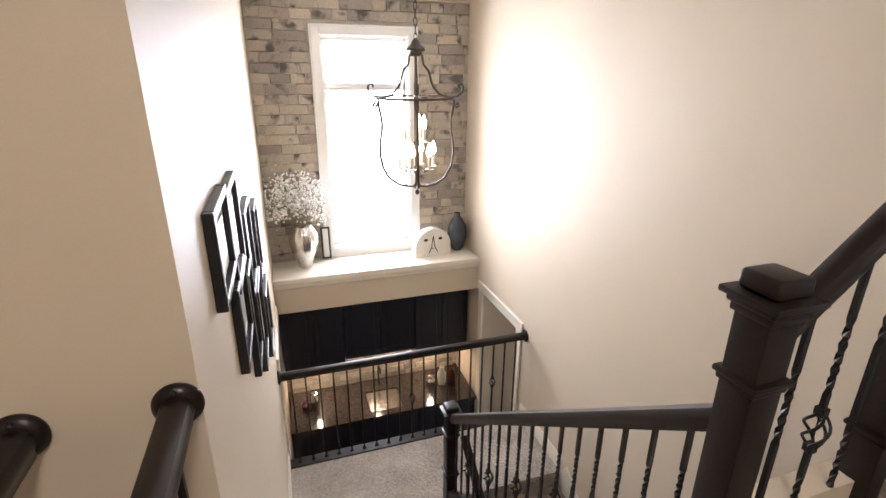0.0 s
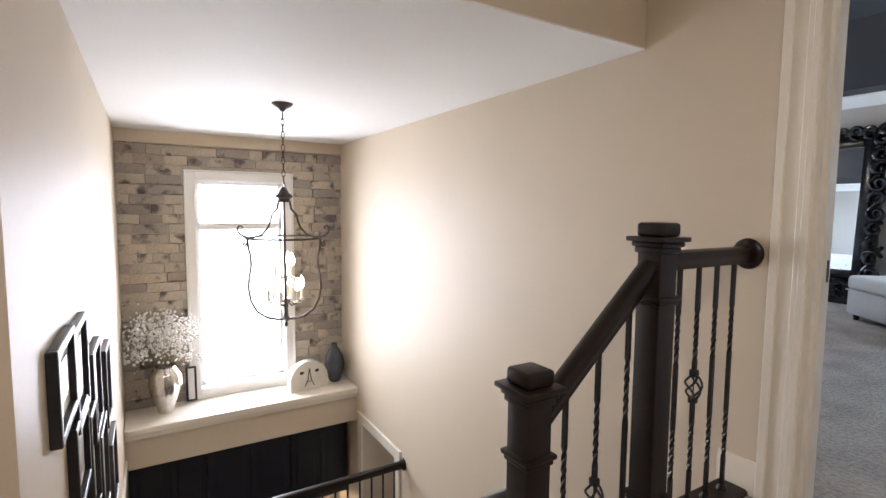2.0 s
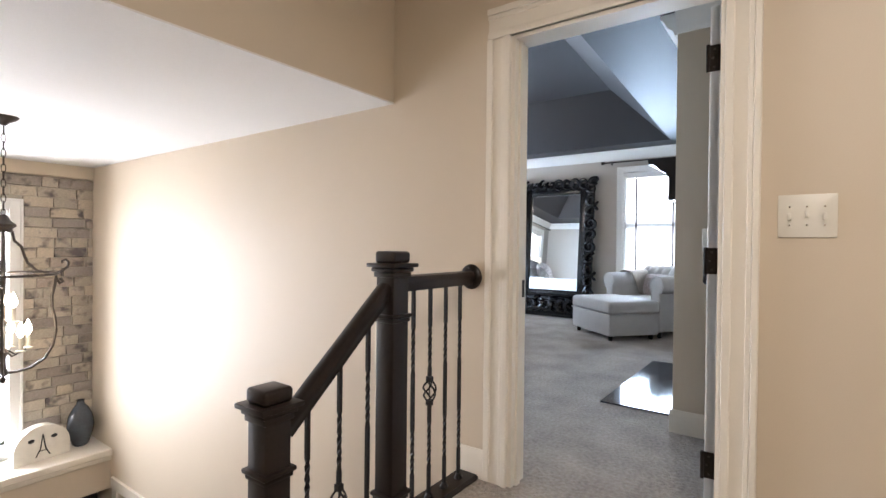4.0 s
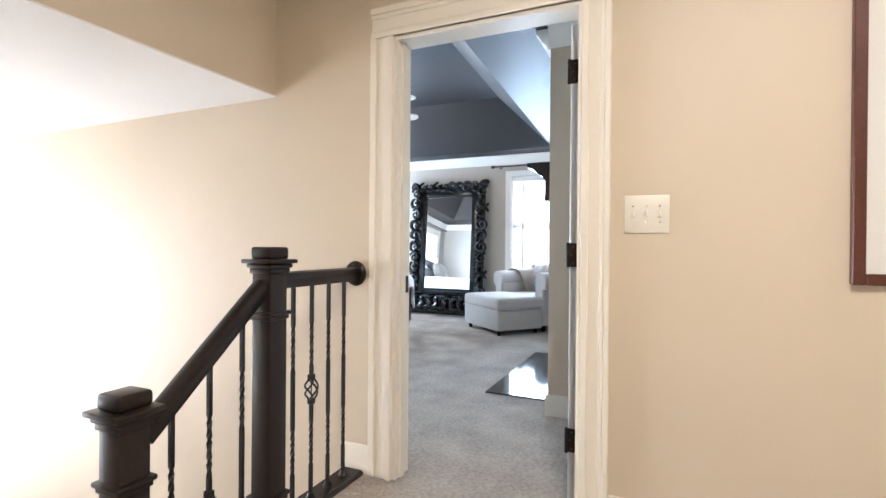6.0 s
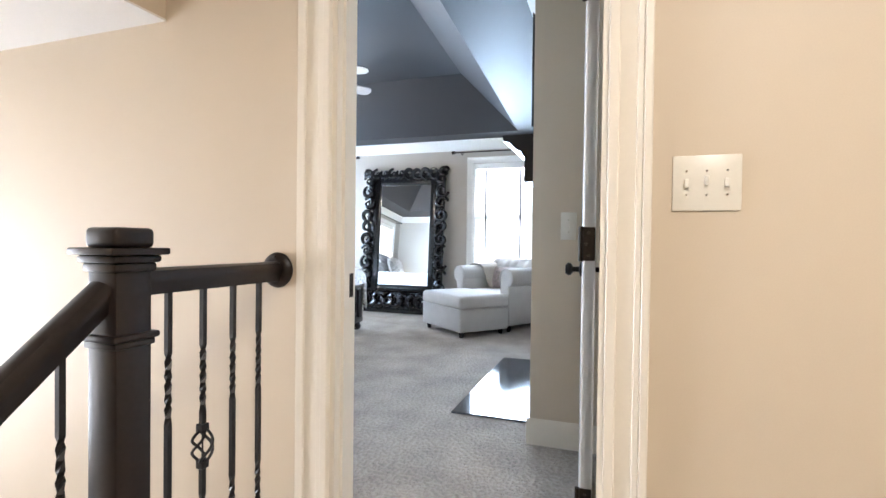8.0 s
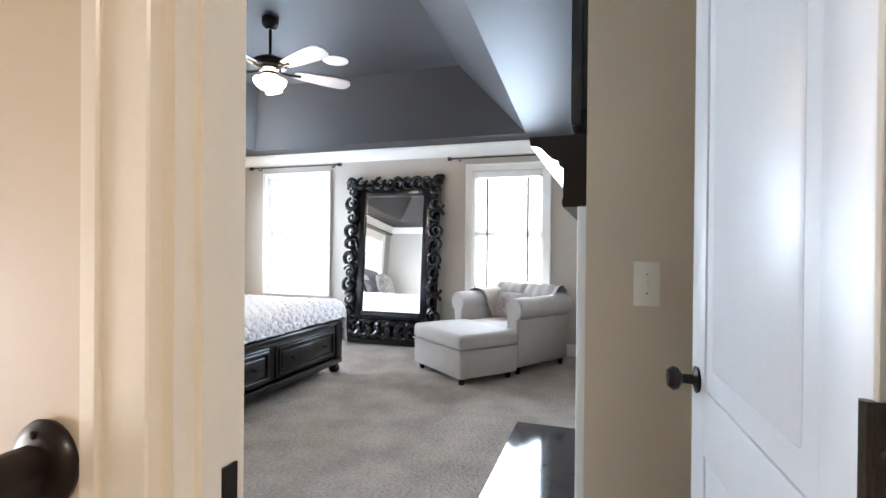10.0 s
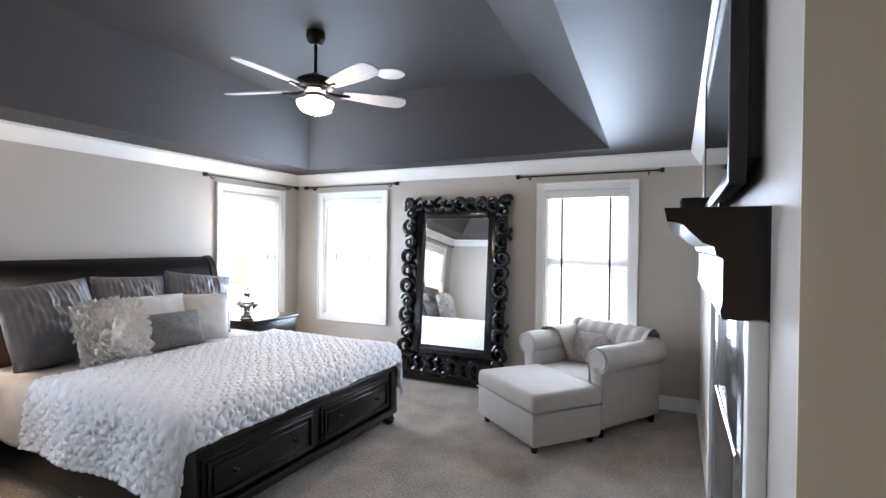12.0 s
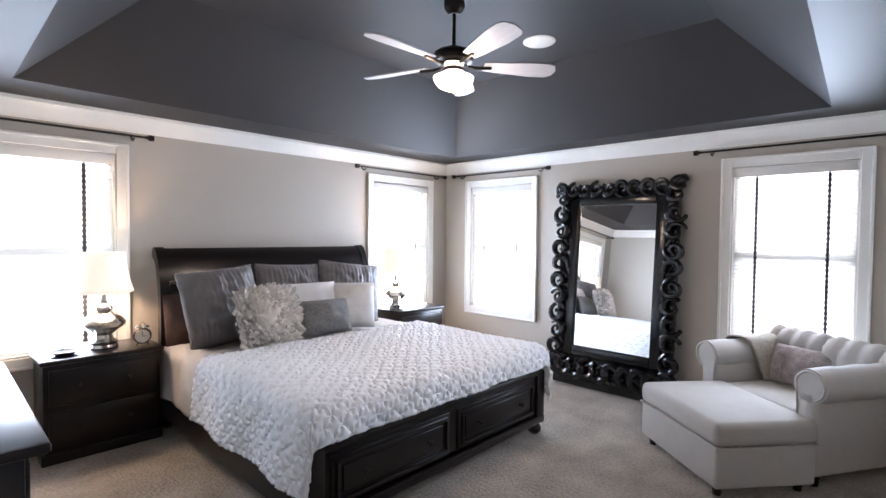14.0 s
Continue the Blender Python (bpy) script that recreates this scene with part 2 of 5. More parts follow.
def tube(points, radius, n=8, bm=None, taper=None):
    """A round bar along points."""
    bm = bm or bmesh.new()
    pts = [Vector(p) for p in points]
    rings, side = [], None
    for i, p in enumerate(pts):
        d = (pts[min(i + 1, len(pts) - 1)] - pts[max(i - 1, 0)]).normalized()
        if side is None:
            side = d.orthogonal().normalized()
        side = (side - d * side.dot(d)).normalized()
        up = d.cross(side)
        r = radius * (taper(i / max(1, len(pts) - 1)) if taper else 1)
        rings.append([bm.verts.new(p + r * (math.cos(2 * math.pi * k / n) * side + math.sin(2 * math.pi * k / n) * up)) for k in range(n)])
    for a, b in zip(rings, rings[1:]):
        for k in range(n):
            bm.faces.new((a[k], a[(k + 1) % n], b[(k + 1) % n], b[k]))
    bm.faces.new(rings[0][::-1])
    bm.faces.new(rings[-1])
    return bm


def sweep(profile, p0, p1, up=(0, 0, 1), bm=None):
    """A straight moulding: the profile (across, up) carried from p0 to p1."""
    bm = bm or bmesh.new()
    p0, p1 = Vector(p0), Vector(p1)
    d = (p1 - p0).normalized()
    side = d.cross(Vector(up)).normalized()
    top = side.cross(d)
    a = [bm.verts.new(p0 + u * side + v * top) for u, v in profile]
    b = [bm.verts.new(p1 + u * side + v * top) for u, v in profile]
    n = len(profile)
    for k in range(n):
        bm.faces.new((a[k], a[(k + 1) % n], b[(k + 1) % n], b[k]))
    bm.faces.new(a[::-1])
    bm.faces.new(b)
    return bm


def part(name, bm, mat, parent=None, label="", smooth=True, at=None):
    me = bpy.data.meshes.new(name)
    bmesh.ops.recalc_face_normals(bm, faces=bm.faces[:])
    bm.to_mesh(me)
    bm.free()
    me.materials.append(mat)
    if smooth:
        me.shade_smooth()
        me.set_sharp_from_angle(angle=radians(35))
    ob = new(name, me)
    if at is not None:
        ob.matrix_basis = at
    if parent is not None:
        ob.parent = parent
    if label:
        ob["label"] = label
    return ob


def thing(name, m, label, category, group="", kind=""):
    ob = new(name)
    ob.empty_display_size = 0.1
    ob.matrix_basis = m
    return tagged(ob, label, category, group, kind)


def fixed(name, bm, mat, label="", category="", smooth=False):
    return tagged(part(name, bm, mat, None, smooth=smooth), label, category, "", "structure")


def wall_with_holes(axis, lo, hi, a0, a1, z0, z1, holes):
    """A wall slab across axis between lo and hi, along a0..a1, with openings (b0, b1, bottom, top)."""
    bm = bmesh.new()

    def slab(p, q, r, s):
        if q - p > 1e-4 and s - r > 1e-4:
            box(bm, *((lo, hi, p, q, r, s) if axis == "x" else (p, q, lo, hi, r, s)))
    at = a0
    for b0, b1, bot, top in sorted(holes):
        slab(at, b0, z0, z1)
        slab(b0, b1, z0, bot)
        slab(b0, b1, top, z1)
        at = b1
    slab(at, a1, z0, z1)
    return bm


# ---- the shell: hall, stairwell, bedroom ----
WX, YB, XL = 0.0, 4.94, -2.25        # door wall face, brick wall face, picture wall face
XF, YL, YR = 5.36, 4.53, -0.405       # far, headboard and fireplace walls
MID, LOW, MAIN = -0.54, -2.2, -3.66  # half landing, lower landing, main floor
STAIRCEIL, HALLCEIL, ROOMCEIL, TRAYTOP = 1.86, 2.72, 2.5, 3.08
fixed("wall_door", wall_with_holes("x", 0, 0.12, -3.0, 6.2, MAIN, 3.3, [(-0.79, 0.055, -0.1, 2.05), (3.42, 4.28, MAIN, -1.3)]), TAN, "tan painted wall with an open doorway")
fixed("wall_pictures", boxed(XL - 0.14, XL, 0.52, 6.2, MAIN, 2.86), TAN, "tan painted stairwell wall")
fixed("wall_return", boxed(-3.7, XL - 0.14, 0.52, 0.66, MAIN, 2.86), TAN, "tan painted wall beside the stairs")
fixed("wall_hall_left", boxed(-3.84, -3.7, -3.14, 0.66, MAIN, 2.86), TAN, "tan painted hall wall")
fixed("wall_hall_back", boxed(-3.7, 0.12, -3.14, -3.0, MAIN, 2.86), TAN, "tan painted hall wall")
fixed("ceiling_stair", boxed(XL - 0.14, 0, 0.77, 5.2, STAIRCEIL - 0.004, STAIRCEIL + 0.004), CEIL, "white painted stairwell ceiling")
fixed("wall_soffit", boxed(XL - 0.14, 0, 0.77, 0.9, STAIRCEIL + 0.004, 2.86), TAN, "tan painted drop above the stairs")
fixed("ceiling_hall", boxed(-3.7, 0, -3.0, 0.77, HALLCEIL, HALLCEIL + 0.14), CEIL, "white painted hall ceiling")
brick_wall = fixed("wall_brick", wall_with_holes("y", YB + 0.012, YB + 0.2, XL, 0, -0.95, 1.86, [(-1.62, -0.62, -0.9, 1.43)]), MORTAR, "buff tumbled brick wall round a tall window", "wall")
fixed("floor_hall", boxed(-0.55, 0.0, -3.0, 0.33, -0.16, 0.0), CARPET, "grey beige carpet in the hall", "floor")
fixed("floor_half_landing", boxed(-3.7, -1.05, -3.0, 0.25, MID - 0.15, MID), CARPET, "carpeted half landing", "floor")
fixed("floor_lower_landing", boxed(XL, 0, 2.46, 3.3, LOW - 0.15, LOW), CARPET, "grey carpet on the lower landing", "floor")
fixed("floor_main", boxed(-3.7, 2.0, -3.0, 7.0, MAIN - 0.1, MAIN), CARPET, "dim floor of the storey below", "floor")
fixed("wall_side_room", boxed(1.2, 1.3, 2.9, 5.0, MAIN, -0.9), TAN, "wall of the room beyond the lower doorway")
fixed("ceiling_side_room", boxed(0.12, 1.3, 2.8, 5.0, -0.9, -0.85), CEIL, "ceiling of the room beyond the lower doorway")
fixed("wall_side_room_end", boxed(0.12, 1.2, 4.9, 5.0, MAIN, -0.9), TAN, "wall of the room beyond the lower doorway")
fixed("wall_bar_back", boxed(XL - 0.14, 0.0, 5.14, 5.24, MAIN, -0.9), TAN, "wall behind the bar")
fixed("wall_bar_left", boxed(-3.8, -3.7, 0.66, 7.0, MAIN, -0.9), TAN, "wall of the storey below")

# steps up to the hall and the two flights down
for i in range(2):
    fixed("stair_step", boxed(-1.05 + 0.25 * i, -0.55, -1.9, 0.25, MID, MID + 0.18 * (i + 1), bevel=0.012), CARPET, "carpeted stair step", "step")
n_up = 9
for i in range(n_up - 1):
    fixed("stair_step", boxed(XL, -1.04, 0.25 + 0.246 * i, 0.25 + 0.246 * (i + 1) + 0.02, LOW - 0.1, MID - 0.1844 * (i + 1), bevel=0.01), CARPET, "carpeted stair step", "step")
for i in range(7):
    fixed("stair_step", boxed(-1.0, 0, 2.46 - 0.25 * (i + 1), 2.46 - 0.25 * i, MAIN, LOW - 0.18 * (i + 1), bevel=0.01), CARPET, "carpeted stair step", "step")
fixed("stair_stringer", sweep([(-0.03, -0.22), (0.03, -0.22), (0.03, 0.1), (-0.03, 0.1)], (-1.04, 0.3, MID), (-1.04, 2.46, LOW)), RAILWOOD, "dark stained stair stringer")
fixed("wall_stair_side", boxed(-1.05, -0.55, 0.25, 0.33, LOW - 1.4, -0.02), TAN, "tan wall under the upper steps")

# bedroom shell
fixed("wall_far", wall_with_holes("x", XF, XF + 0.16, YR - 0.16, YL + 0.16, 0, 3.2, [(0.23, 1.1, 0.66, 2.17), (3.14, 4.1, 0.64, 2.17)]), GREIGE, "greige bedroom wall with two windows")
fixed("wall_headboard", wall_with_holes("y", YL, YL + 0.16, 0.12, XF, 0, 3.2, [(0.56, 1.53, 0.66, 2.17), (4.1, 5.0, 0.64, 2.17)]), GREIGE, "greige bedroom wall behind the bed")
fixed("wall_fireplace", wall_with_holes("y", YR - 0.3, YR, 1.2, XF, 0, 3.2, [(1.85, 2.7, 0.0, 0.95)]), GREIGE, "greige wall with a fireplace")
fixed("wall_bedroom_inner", boxed(0.12, 0.128, 0.2, YL, 0, 2.5), GREIGE, "greige face of the bedroom wall")
fixed("wall_vestibule", boxed(0.12, 1.2, -1.02, -0.9, 0, 2.62), TAN, "tan wall behind the open door")
fixed("wall_partition", boxed(1.19, 1.2, -0.9, YR, 0, 2.62), TAN, "tan wall end with a light switch")
fixed("floor_bedroom", boxed(0.12, XF, -1.0, YL, -0.12, 0.0), CARPET, "grey beige cut-pile carpet in the bedroom", "floor")
fixed("floor_threshold", boxed(0.0, 0.12, -0.775, 0.055, -0.1, 0.0), CARPET, "carpet in the doorway", "floor")
T0, T1, T2, T3 = 0.87, 4.92, 0.38, 3.97
bm = bmesh.new()
outer = [(0.12, -1.0), (XF, -1.0), (XF, YL), (0.12, YL)]
low = [(T0, T2 - 0.21), (T1, T2), (T1, T3), (T0, T3)]
high = [(T0 + 0.64, T2 + 0.4), (T1 - 0.64, T2 + 0.58), (T1 - 0.64, T3 - 0.58), (T0 + 0.64, T3 - 0.58)]
ro = [bm.verts.new((x, y, ROOMCEIL)) for x, y in outer]
rl = [bm.verts.new((x, y, ROOMCEIL)) for x, y in low]
rh = [bm.verts.new((x, y, TRAYTOP)) for x, y in high]
for a, b in ((ro, rl), (rl, rh)):
    for k in range(4):
        bm.faces.new((a[k], a[(k + 1) % 4], b[(k + 1) % 4], b[k]))
bm.faces.new(rh)
fixed("ceiling_tray", bm, SLATE, "slate grey tray ceiling with sloped sides", "ceiling")
fixed("ceiling_roof", boxed(0.0, 5.6, -1.1, 4.8, 3.2, 3.3), ROOF, "roof slab over the bedroom")

CROWN = [(0, 0), (0.018, 0), (0.03, 0.03), (0.06, 0.055), (0.085, 0.1), (0.1, 0.11), (0.1, 0.135), (0, 0.135)]
BASE = [(0, 0), (0.016, 0), (0.016, 0.1), (0.01, 0.115), (0.006, 0.135), (0, 0.135)]


def moulding(name, profile, p0, p1, mat, label):
    fixed(name, sweep(profile, p0, p1), mat, label, "moulding", smooth=True)


zc = ROOMCEIL - 0.137
moulding("crown_moulding", CROWN, (XF, YL, zc), (XF, YR, zc), WINWHITE, "white crown moulding under the tray ceiling")
moulding("crown_moulding", CROWN, (0.13, YL, zc), (XF, YL, zc), WINWHITE, "white crown moulding under the tray ceiling")
moulding("crown_moulding", CROWN, (XF, YR, zc), (1.2, YR, zc), WINWHITE, "white crown moulding under the tray ceiling")
moulding("crown_moulding", CROWN, (0.128, -0.9, zc), (0.128, YL, zc), WINWHITE, "white crown moulding under the tray ceiling")
moulding("crown_moulding", CROWN, (1.19, YR, zc), (1.19, -0.9, zc), WINWHITE, "white crown moulding under the tray ceiling")
moulding("baseboard", BASE, (XF, YL, 0), (XF, YR, 0), WINWHITE, "white baseboard")
moulding("baseboard", BASE, (0.13, YL, 0), (XF, YL, 0), WINWHITE, "white baseboard")
moulding("baseboard", BASE, (XF, YR, 0), (3.1, YR, 0), WINWHITE, "white baseboard")
moulding("baseboard", BASE, (1.19, YR + 0.016, 0), (1.19, -0.9, 0), WHITE, "white baseboard")
moulding("baseboard", BASE, (1.45, YR, 0), (1.18, YR, 0), WHITE, "white baseboard")
moulding("baseboard", BASE, (0, 0.33, 0), (0, 0.175, 0), WHITE, "cream baseboard")
moulding("baseboard", BASE, (0, -0.9, 0), (0, -3.0, 0), WHITE, "cream baseboard")
moulding("baseboard", BASE, (0, 3.25, LOW), (0, 2.46, LOW), WHITE, "white baseboard")
moulding("baseboard", BASE, (XL, 2.46, LOW), (XL, 3.25, LOW), WHITE, "white baseboard")
moulding("stair_skirt", [(0, -0.1), (0.016, -0.1), (0.016, 0.14), (0, 0.14)], (0, 2.46, LOW), (0, 0.7, LOW - 1.28), WHITE, "sloped white stair skirting")
moulding("stair_skirt", [(0, -0.1), (0.016, -0.1), (0.016, 0.14), (0, 0.14)], (XL, 0.53, MID - 0.15), (XL, 2.46, LOW + 0.05), WHITE, "sloped white stair skirting")
fixed("trim_brick_head", boxed(XL, 0, YB - 0.03, YB + 0.012, 1.73, 1.86, bevel=0.008), TAN, "plain tan board above the brick")

# window ledge over the lower storey
fixed("ledge", boxed(XL, 0, 4.41, YB + 0.012, -1.0, -0.93, bevel=0.012), WHITE, "cream painted deep window ledge", "ledge")
fixed("trim_ledge", boxed(XL, 0, 4.44, 4.48, -1.05, -1.0, bevel=0.01), WHITE, "cove moulding under the ledge")
fixed("wall_ledge_front", boxed(XL, 0, 4.46, 4.6, -1.33, -1.05), TAN, "tan painted beam below the ledge")
fixed("ceiling_bar", boxed(XL, 0, 4.6, 5.14, -1.33, -1.2), TAN, "underside of the ledge")


# door casings
def casing(bm, x, side, y0, y1, z0, z1):
    """A fluted casing strip on the wall face x, standing out to side."""
    box(bm, x, x + side * 0.014, y0 + 0.004, y1 - 0.004, z0, z1 - 0.002)
    w = y1 - y0
    for a, b, h in ((0.0, 0.2, 0.026), (0.2, 0.36, 0.019), (0.74, 1.0, 0.021)):
        box(bm, x, x + side * h, y0 + a * w, y0 + b * w, z0, z1, bevel=0.003, seg=1)
    return bm


fixed("trim_door_left", casing(bmesh.new(), 0, -1, 0.055, 0.178, 0, 2.05), WHITE, "cream fluted door casing", "casing", True)
fixed("trim_door_right", casing(bmesh.new(), 0, -1, -0.9, -0.79, 0, 2.05), WHITE, "cream fluted door casing", "casing", True)
bm = boxed(-0.014, 0, -0.896, 0.171, 2.05, 2.186)
for a, b, h in ((2.05, 2.08, 0.021), (2.14, 2.16, 0.019), (2.16, 2.19, 0.026)):
    box(bm, -h, 0, -0.9, 0.175, a, b, bevel=0.003, seg=1)
fixed("trim_door_head", bm, WHITE, "cream fluted door casing head", "casing", True)
fixed("door_jamb", boxed(-0.004, 0.121, 0.037, 0.055, 0, 2.05), WHITE, "cream door jamb")
fixed("door_jamb", boxed(-0.004, 0.122, -0.79, -0.775, 0, 2.05), WHITE, "cream door jamb")
fixed("door_jamb", boxed(-0.004, 0.122, -0.775, 0.037, 2.032, 2.05), WHITE, "cream door head jamb")
fixed("door_stop", boxed(0.03, 0.065, 0.026, 0.037, 0, 2.032), WHITE, "cream door stop")
fixed("door_stop", boxed(0.03, 0.065, -0.775, -0.7735, 0, 2.032), WHITE, "cream door stop")
fixed("trim_bedroom_door", boxed(0.12, 0.14, 0.12, 0.2, 0, 2.16), WHITE, "white casing on the bedroom side", "casing")
fixed("trim_lower_door", boxed(-0.02, 0, 4.28, 4.38, MAIN, -1.3), WHITE, "white casing of the lower doorway", "casing")
fixed("trim_lower_door", boxed(-0.02, 0, 3.32, 3.42, MAIN, -1.3), WHITE, "white casing of the lower doorway", "casing")
fixed("trim_lower_door", boxed(-0.024, 0, 3.3, 4.4, -1.3, -1.2), WHITE, "white casing of the lower doorway", "casing")
fixed("trim_left_opening", boxed(XL, XL + 0.02, 3.36, 4.4, -1.3, -1.2), WHITE, "white casing of the lower opening", "casing")
fixed("trim_left_opening", boxed(XL, XL + 0.02, 3.36, 3.46, MAIN, -1.3), WHITE, "white casing of the lower opening", "casing")


# ---- windows ----
def window(name, m, w, z0, z1, cas, label, mid=None, transom=None, tapes=(), blind=True, apron=True, slats=0):
    """A window in the local plane x along, y out of the room; w is the outer casing's width."""
    win = thing(name, m, label, "window", kind="structure")
    h = w / 2
    fr = bmesh.new()
    for a, b, c, d in ((-h, -h + cas, z0, z1), (h - cas, h, z0, z1), (-h + cas, h - cas, z1 - cas, z1), (-h + cas, h - cas, z0, z0 + cas)):
        box(fr, a, b, -0.018, 0.0, c, d, bevel=0.004, seg=1)
    t = 0.022
    for a, b, c, d in ((-h, -h + t, z0, z1), (h - t, h, z0, z1), (-h + t, h - t, z1 - t, z1), (-h + t, h - t, z0, z0 + t)):
        box(fr, a, b, -0.03, -0.018, c, d, bevel=0.004, seg=1)
    part("casing", fr, WINWHITE, win)
    a, b, c, d = -h + cas, h - cas, z0 + cas, z1 - cas
    rv = bmesh.new()
    for q in ((a, a + 0.012, c, d), (b - 0.012, b, c, d), (a, b, c, c + 0.012), (a, b, d - 0.012, d)):
        box(rv, q[0], q[1], 0.0, 0.14, q[2], q[3])
    part("reveal", rv, WINWHITE, win, smooth=False)
    cuts = [c + 0.012] + ([mid] if mid else []) + ([transom] if transom else []) + [d - 0.012]
    for lo, hi in zip(cuts, cuts[1:]):
        sa = bmesh.new()
        s = 0.035
        for q in ((a + 0.012, a + 0.012 + s, lo, hi), (b - 0.012 - s, b - 0.012, lo, hi), (a + 0.012, b - 0.012, lo, lo + s), (a + 0.012, b - 0.012, hi - s, hi)):
            box(sa, q[0], q[1], 0.07, 0.105, q[2], q[3], bevel=0.004, seg=1)
        sash = part("sash", sa, WINWHITE, win)
        pane = part("pane", boxed(a + 0.04, b - 0.04, 0.086, 0.09, lo + 0.03, hi - 0.03), GLASS, sash, smooth=False)
        pane.visible_shadow = False
    if blind:
        bl = part("blind_headrail", boxed(a + 0.014, b - 0.014, 0.0, 0.05, d - 0.085, d - 0.012, bevel=0.006), WINWHITE, win, "white blind headrail")
        zs, sl = c + 0.04, None
        while zs < d - 0.1:
            if sl is None:
                sl = part("slat", boxed(a + 0.016, b - 0.016, -0.024, 0.024, -0.0013, 0.0013), BLIND, bl, smooth=False)
            else:
                sl2 = new("slat", sl.data)
                sl2.parent = bl
            (sl if zs < c + 0.041 else sl2).matrix_basis = pose(0, 0.04, zs, 52)
            zs += 0.036
    for tx, tw_ in tapes:
        tp = bmesh.new()
        z = c + 0.06
        k = 0
        while z < d - 0.09:
            box(tp, tx - 0.016 * tw_ + 0.006 * tw_ * (k % 2), tx + 0.016 * tw_ - 0.006 * tw_ * (k % 2), 0.004, 0.007, z, min(z + 0.022, d - 0.085))
            z += 0.021
            k += 1
        part("ladder_tape", tp, TAPE, win, "dark blind ladder tape", smooth=False)
    return win


window("window_1", pose(1.045, YL, 0), 1.15, 0.57, 2.26, 0.085, "white double-hung window with dark blind tapes", 1.4, None, ((0.28, 1), (-0.28, 1)))
window("window_2", pose(4.555, YL, 0), 1.07, 0.56, 2.27, 0.085, "white double-hung window beside the bed", 1.4, None, ((0.25, 0.4), (-0.25, 0.4)))
window("window_3", pose(XF, 3.62, 0, 0, 0, -90), 1.09, 0.56, 2.26, 0.085, "white double-hung window in the corner", 1.4, None, ((0.25, 0.4), (-0.25, 0.4)))
window("window_4", pose(XF, 0.665, 0, 0, 0, -90), 1.03, 0.57, 2.26, 0.085, "white double-hung window behind the armchair", 1.4, None, ((0.245, 0.8), (-0.245, 0.8)))
window("window_5", pose(-1.12, YB, 0), 1.1, -0.93, 1.49, 0.1, "tall white stairwell window with a transom", None, 0.9, (), False)
for p, w in (((-1.12, 6.6, 0.2), 7), ((3.0, 7.5, 1.5), 10)):
    bm = boxed(p[0] - w / 2, p[0] + w / 2, p[1], p[1] + 0.02, -3, 6)
    fixed("backdrop", bm, OUTDOOR, "bright overcast daylight outside", "backdrop")
fixed("backdrop", boxed(8.0, 8.02, -4, 7.4, -3, 6), OUTDOOR, "bright overcast daylight outside", "backdrop")

# ---- railings ----


def baluster_bm(h, twist=True, knot=False):
    """A square iron bar with two twisted lengths, or a basket at mid height."""
    bm = bmesh.new()
    r = 0.0095
    rings, n = [], 44
    for i in range(n + 1):
        z = h * i / n
        f = i / n
        ang = 0.0
        if twist:
            for a, b in ((0.16, 0.36), (0.62, 0.82)):
                ang += 2 * math.pi * 1.5 * min(1, max(0, (f - a) / (b - a)))
        rr = r
        if knot and 0.46 < f < 0.56:
            rr = 0.0025
        rings.append([bm.verts.new((rr * math.cos(ang + k * math.pi / 2 + math.pi / 4), rr * math.sin(ang + k * math.pi / 2 + math.pi / 4), z)) for k in range(4)])
    for a, b in zip(rings, rings[1:]):
        for k in range(4):
            bm.faces.new((a[k], a[(k + 1) % 4], b[(k + 1) % 4], b[k]))
    if knot:
        z0, z1 = 0.455 * h, 0.565 * h
        for k in range(4):
            pts = []
            for i in range(13):
                f = i / 12
                a = 2 * math.pi * (k / 4 + 0.5 * f)
                q = 0.006 + 0.024 * math.sin(math.pi * f)
                pts.append((q * math.cos(a), q * math.sin(a), z0 + (z1 - z0) * f))
            tube(pts, 0.0042, 6, bm)
        for z in (z0, z1):
            box(bm, -0.0125, 0.0125, -0.0125, 0.0125, z - 0.012, z + 0.012, bevel=0.002, seg=1)
    return bm


def shoe_bm():
    return lathe([(0.02, 0), (0.02, 0.012), (0.014, 0.022), (0.012, 0.03)], 10)


RAIL = [(-0.022, -0.03), (0.022, -0.03), (0.024, -0.012), (0.03, -0.002), (0.031, 0.014), (0.024, 0.028), (0.01, 0.034), (-0.01, 0.034), (-0.024, 0.028), (-0.031, 0.014), (-0.03, -0.002), (-0.024, -0.012)]


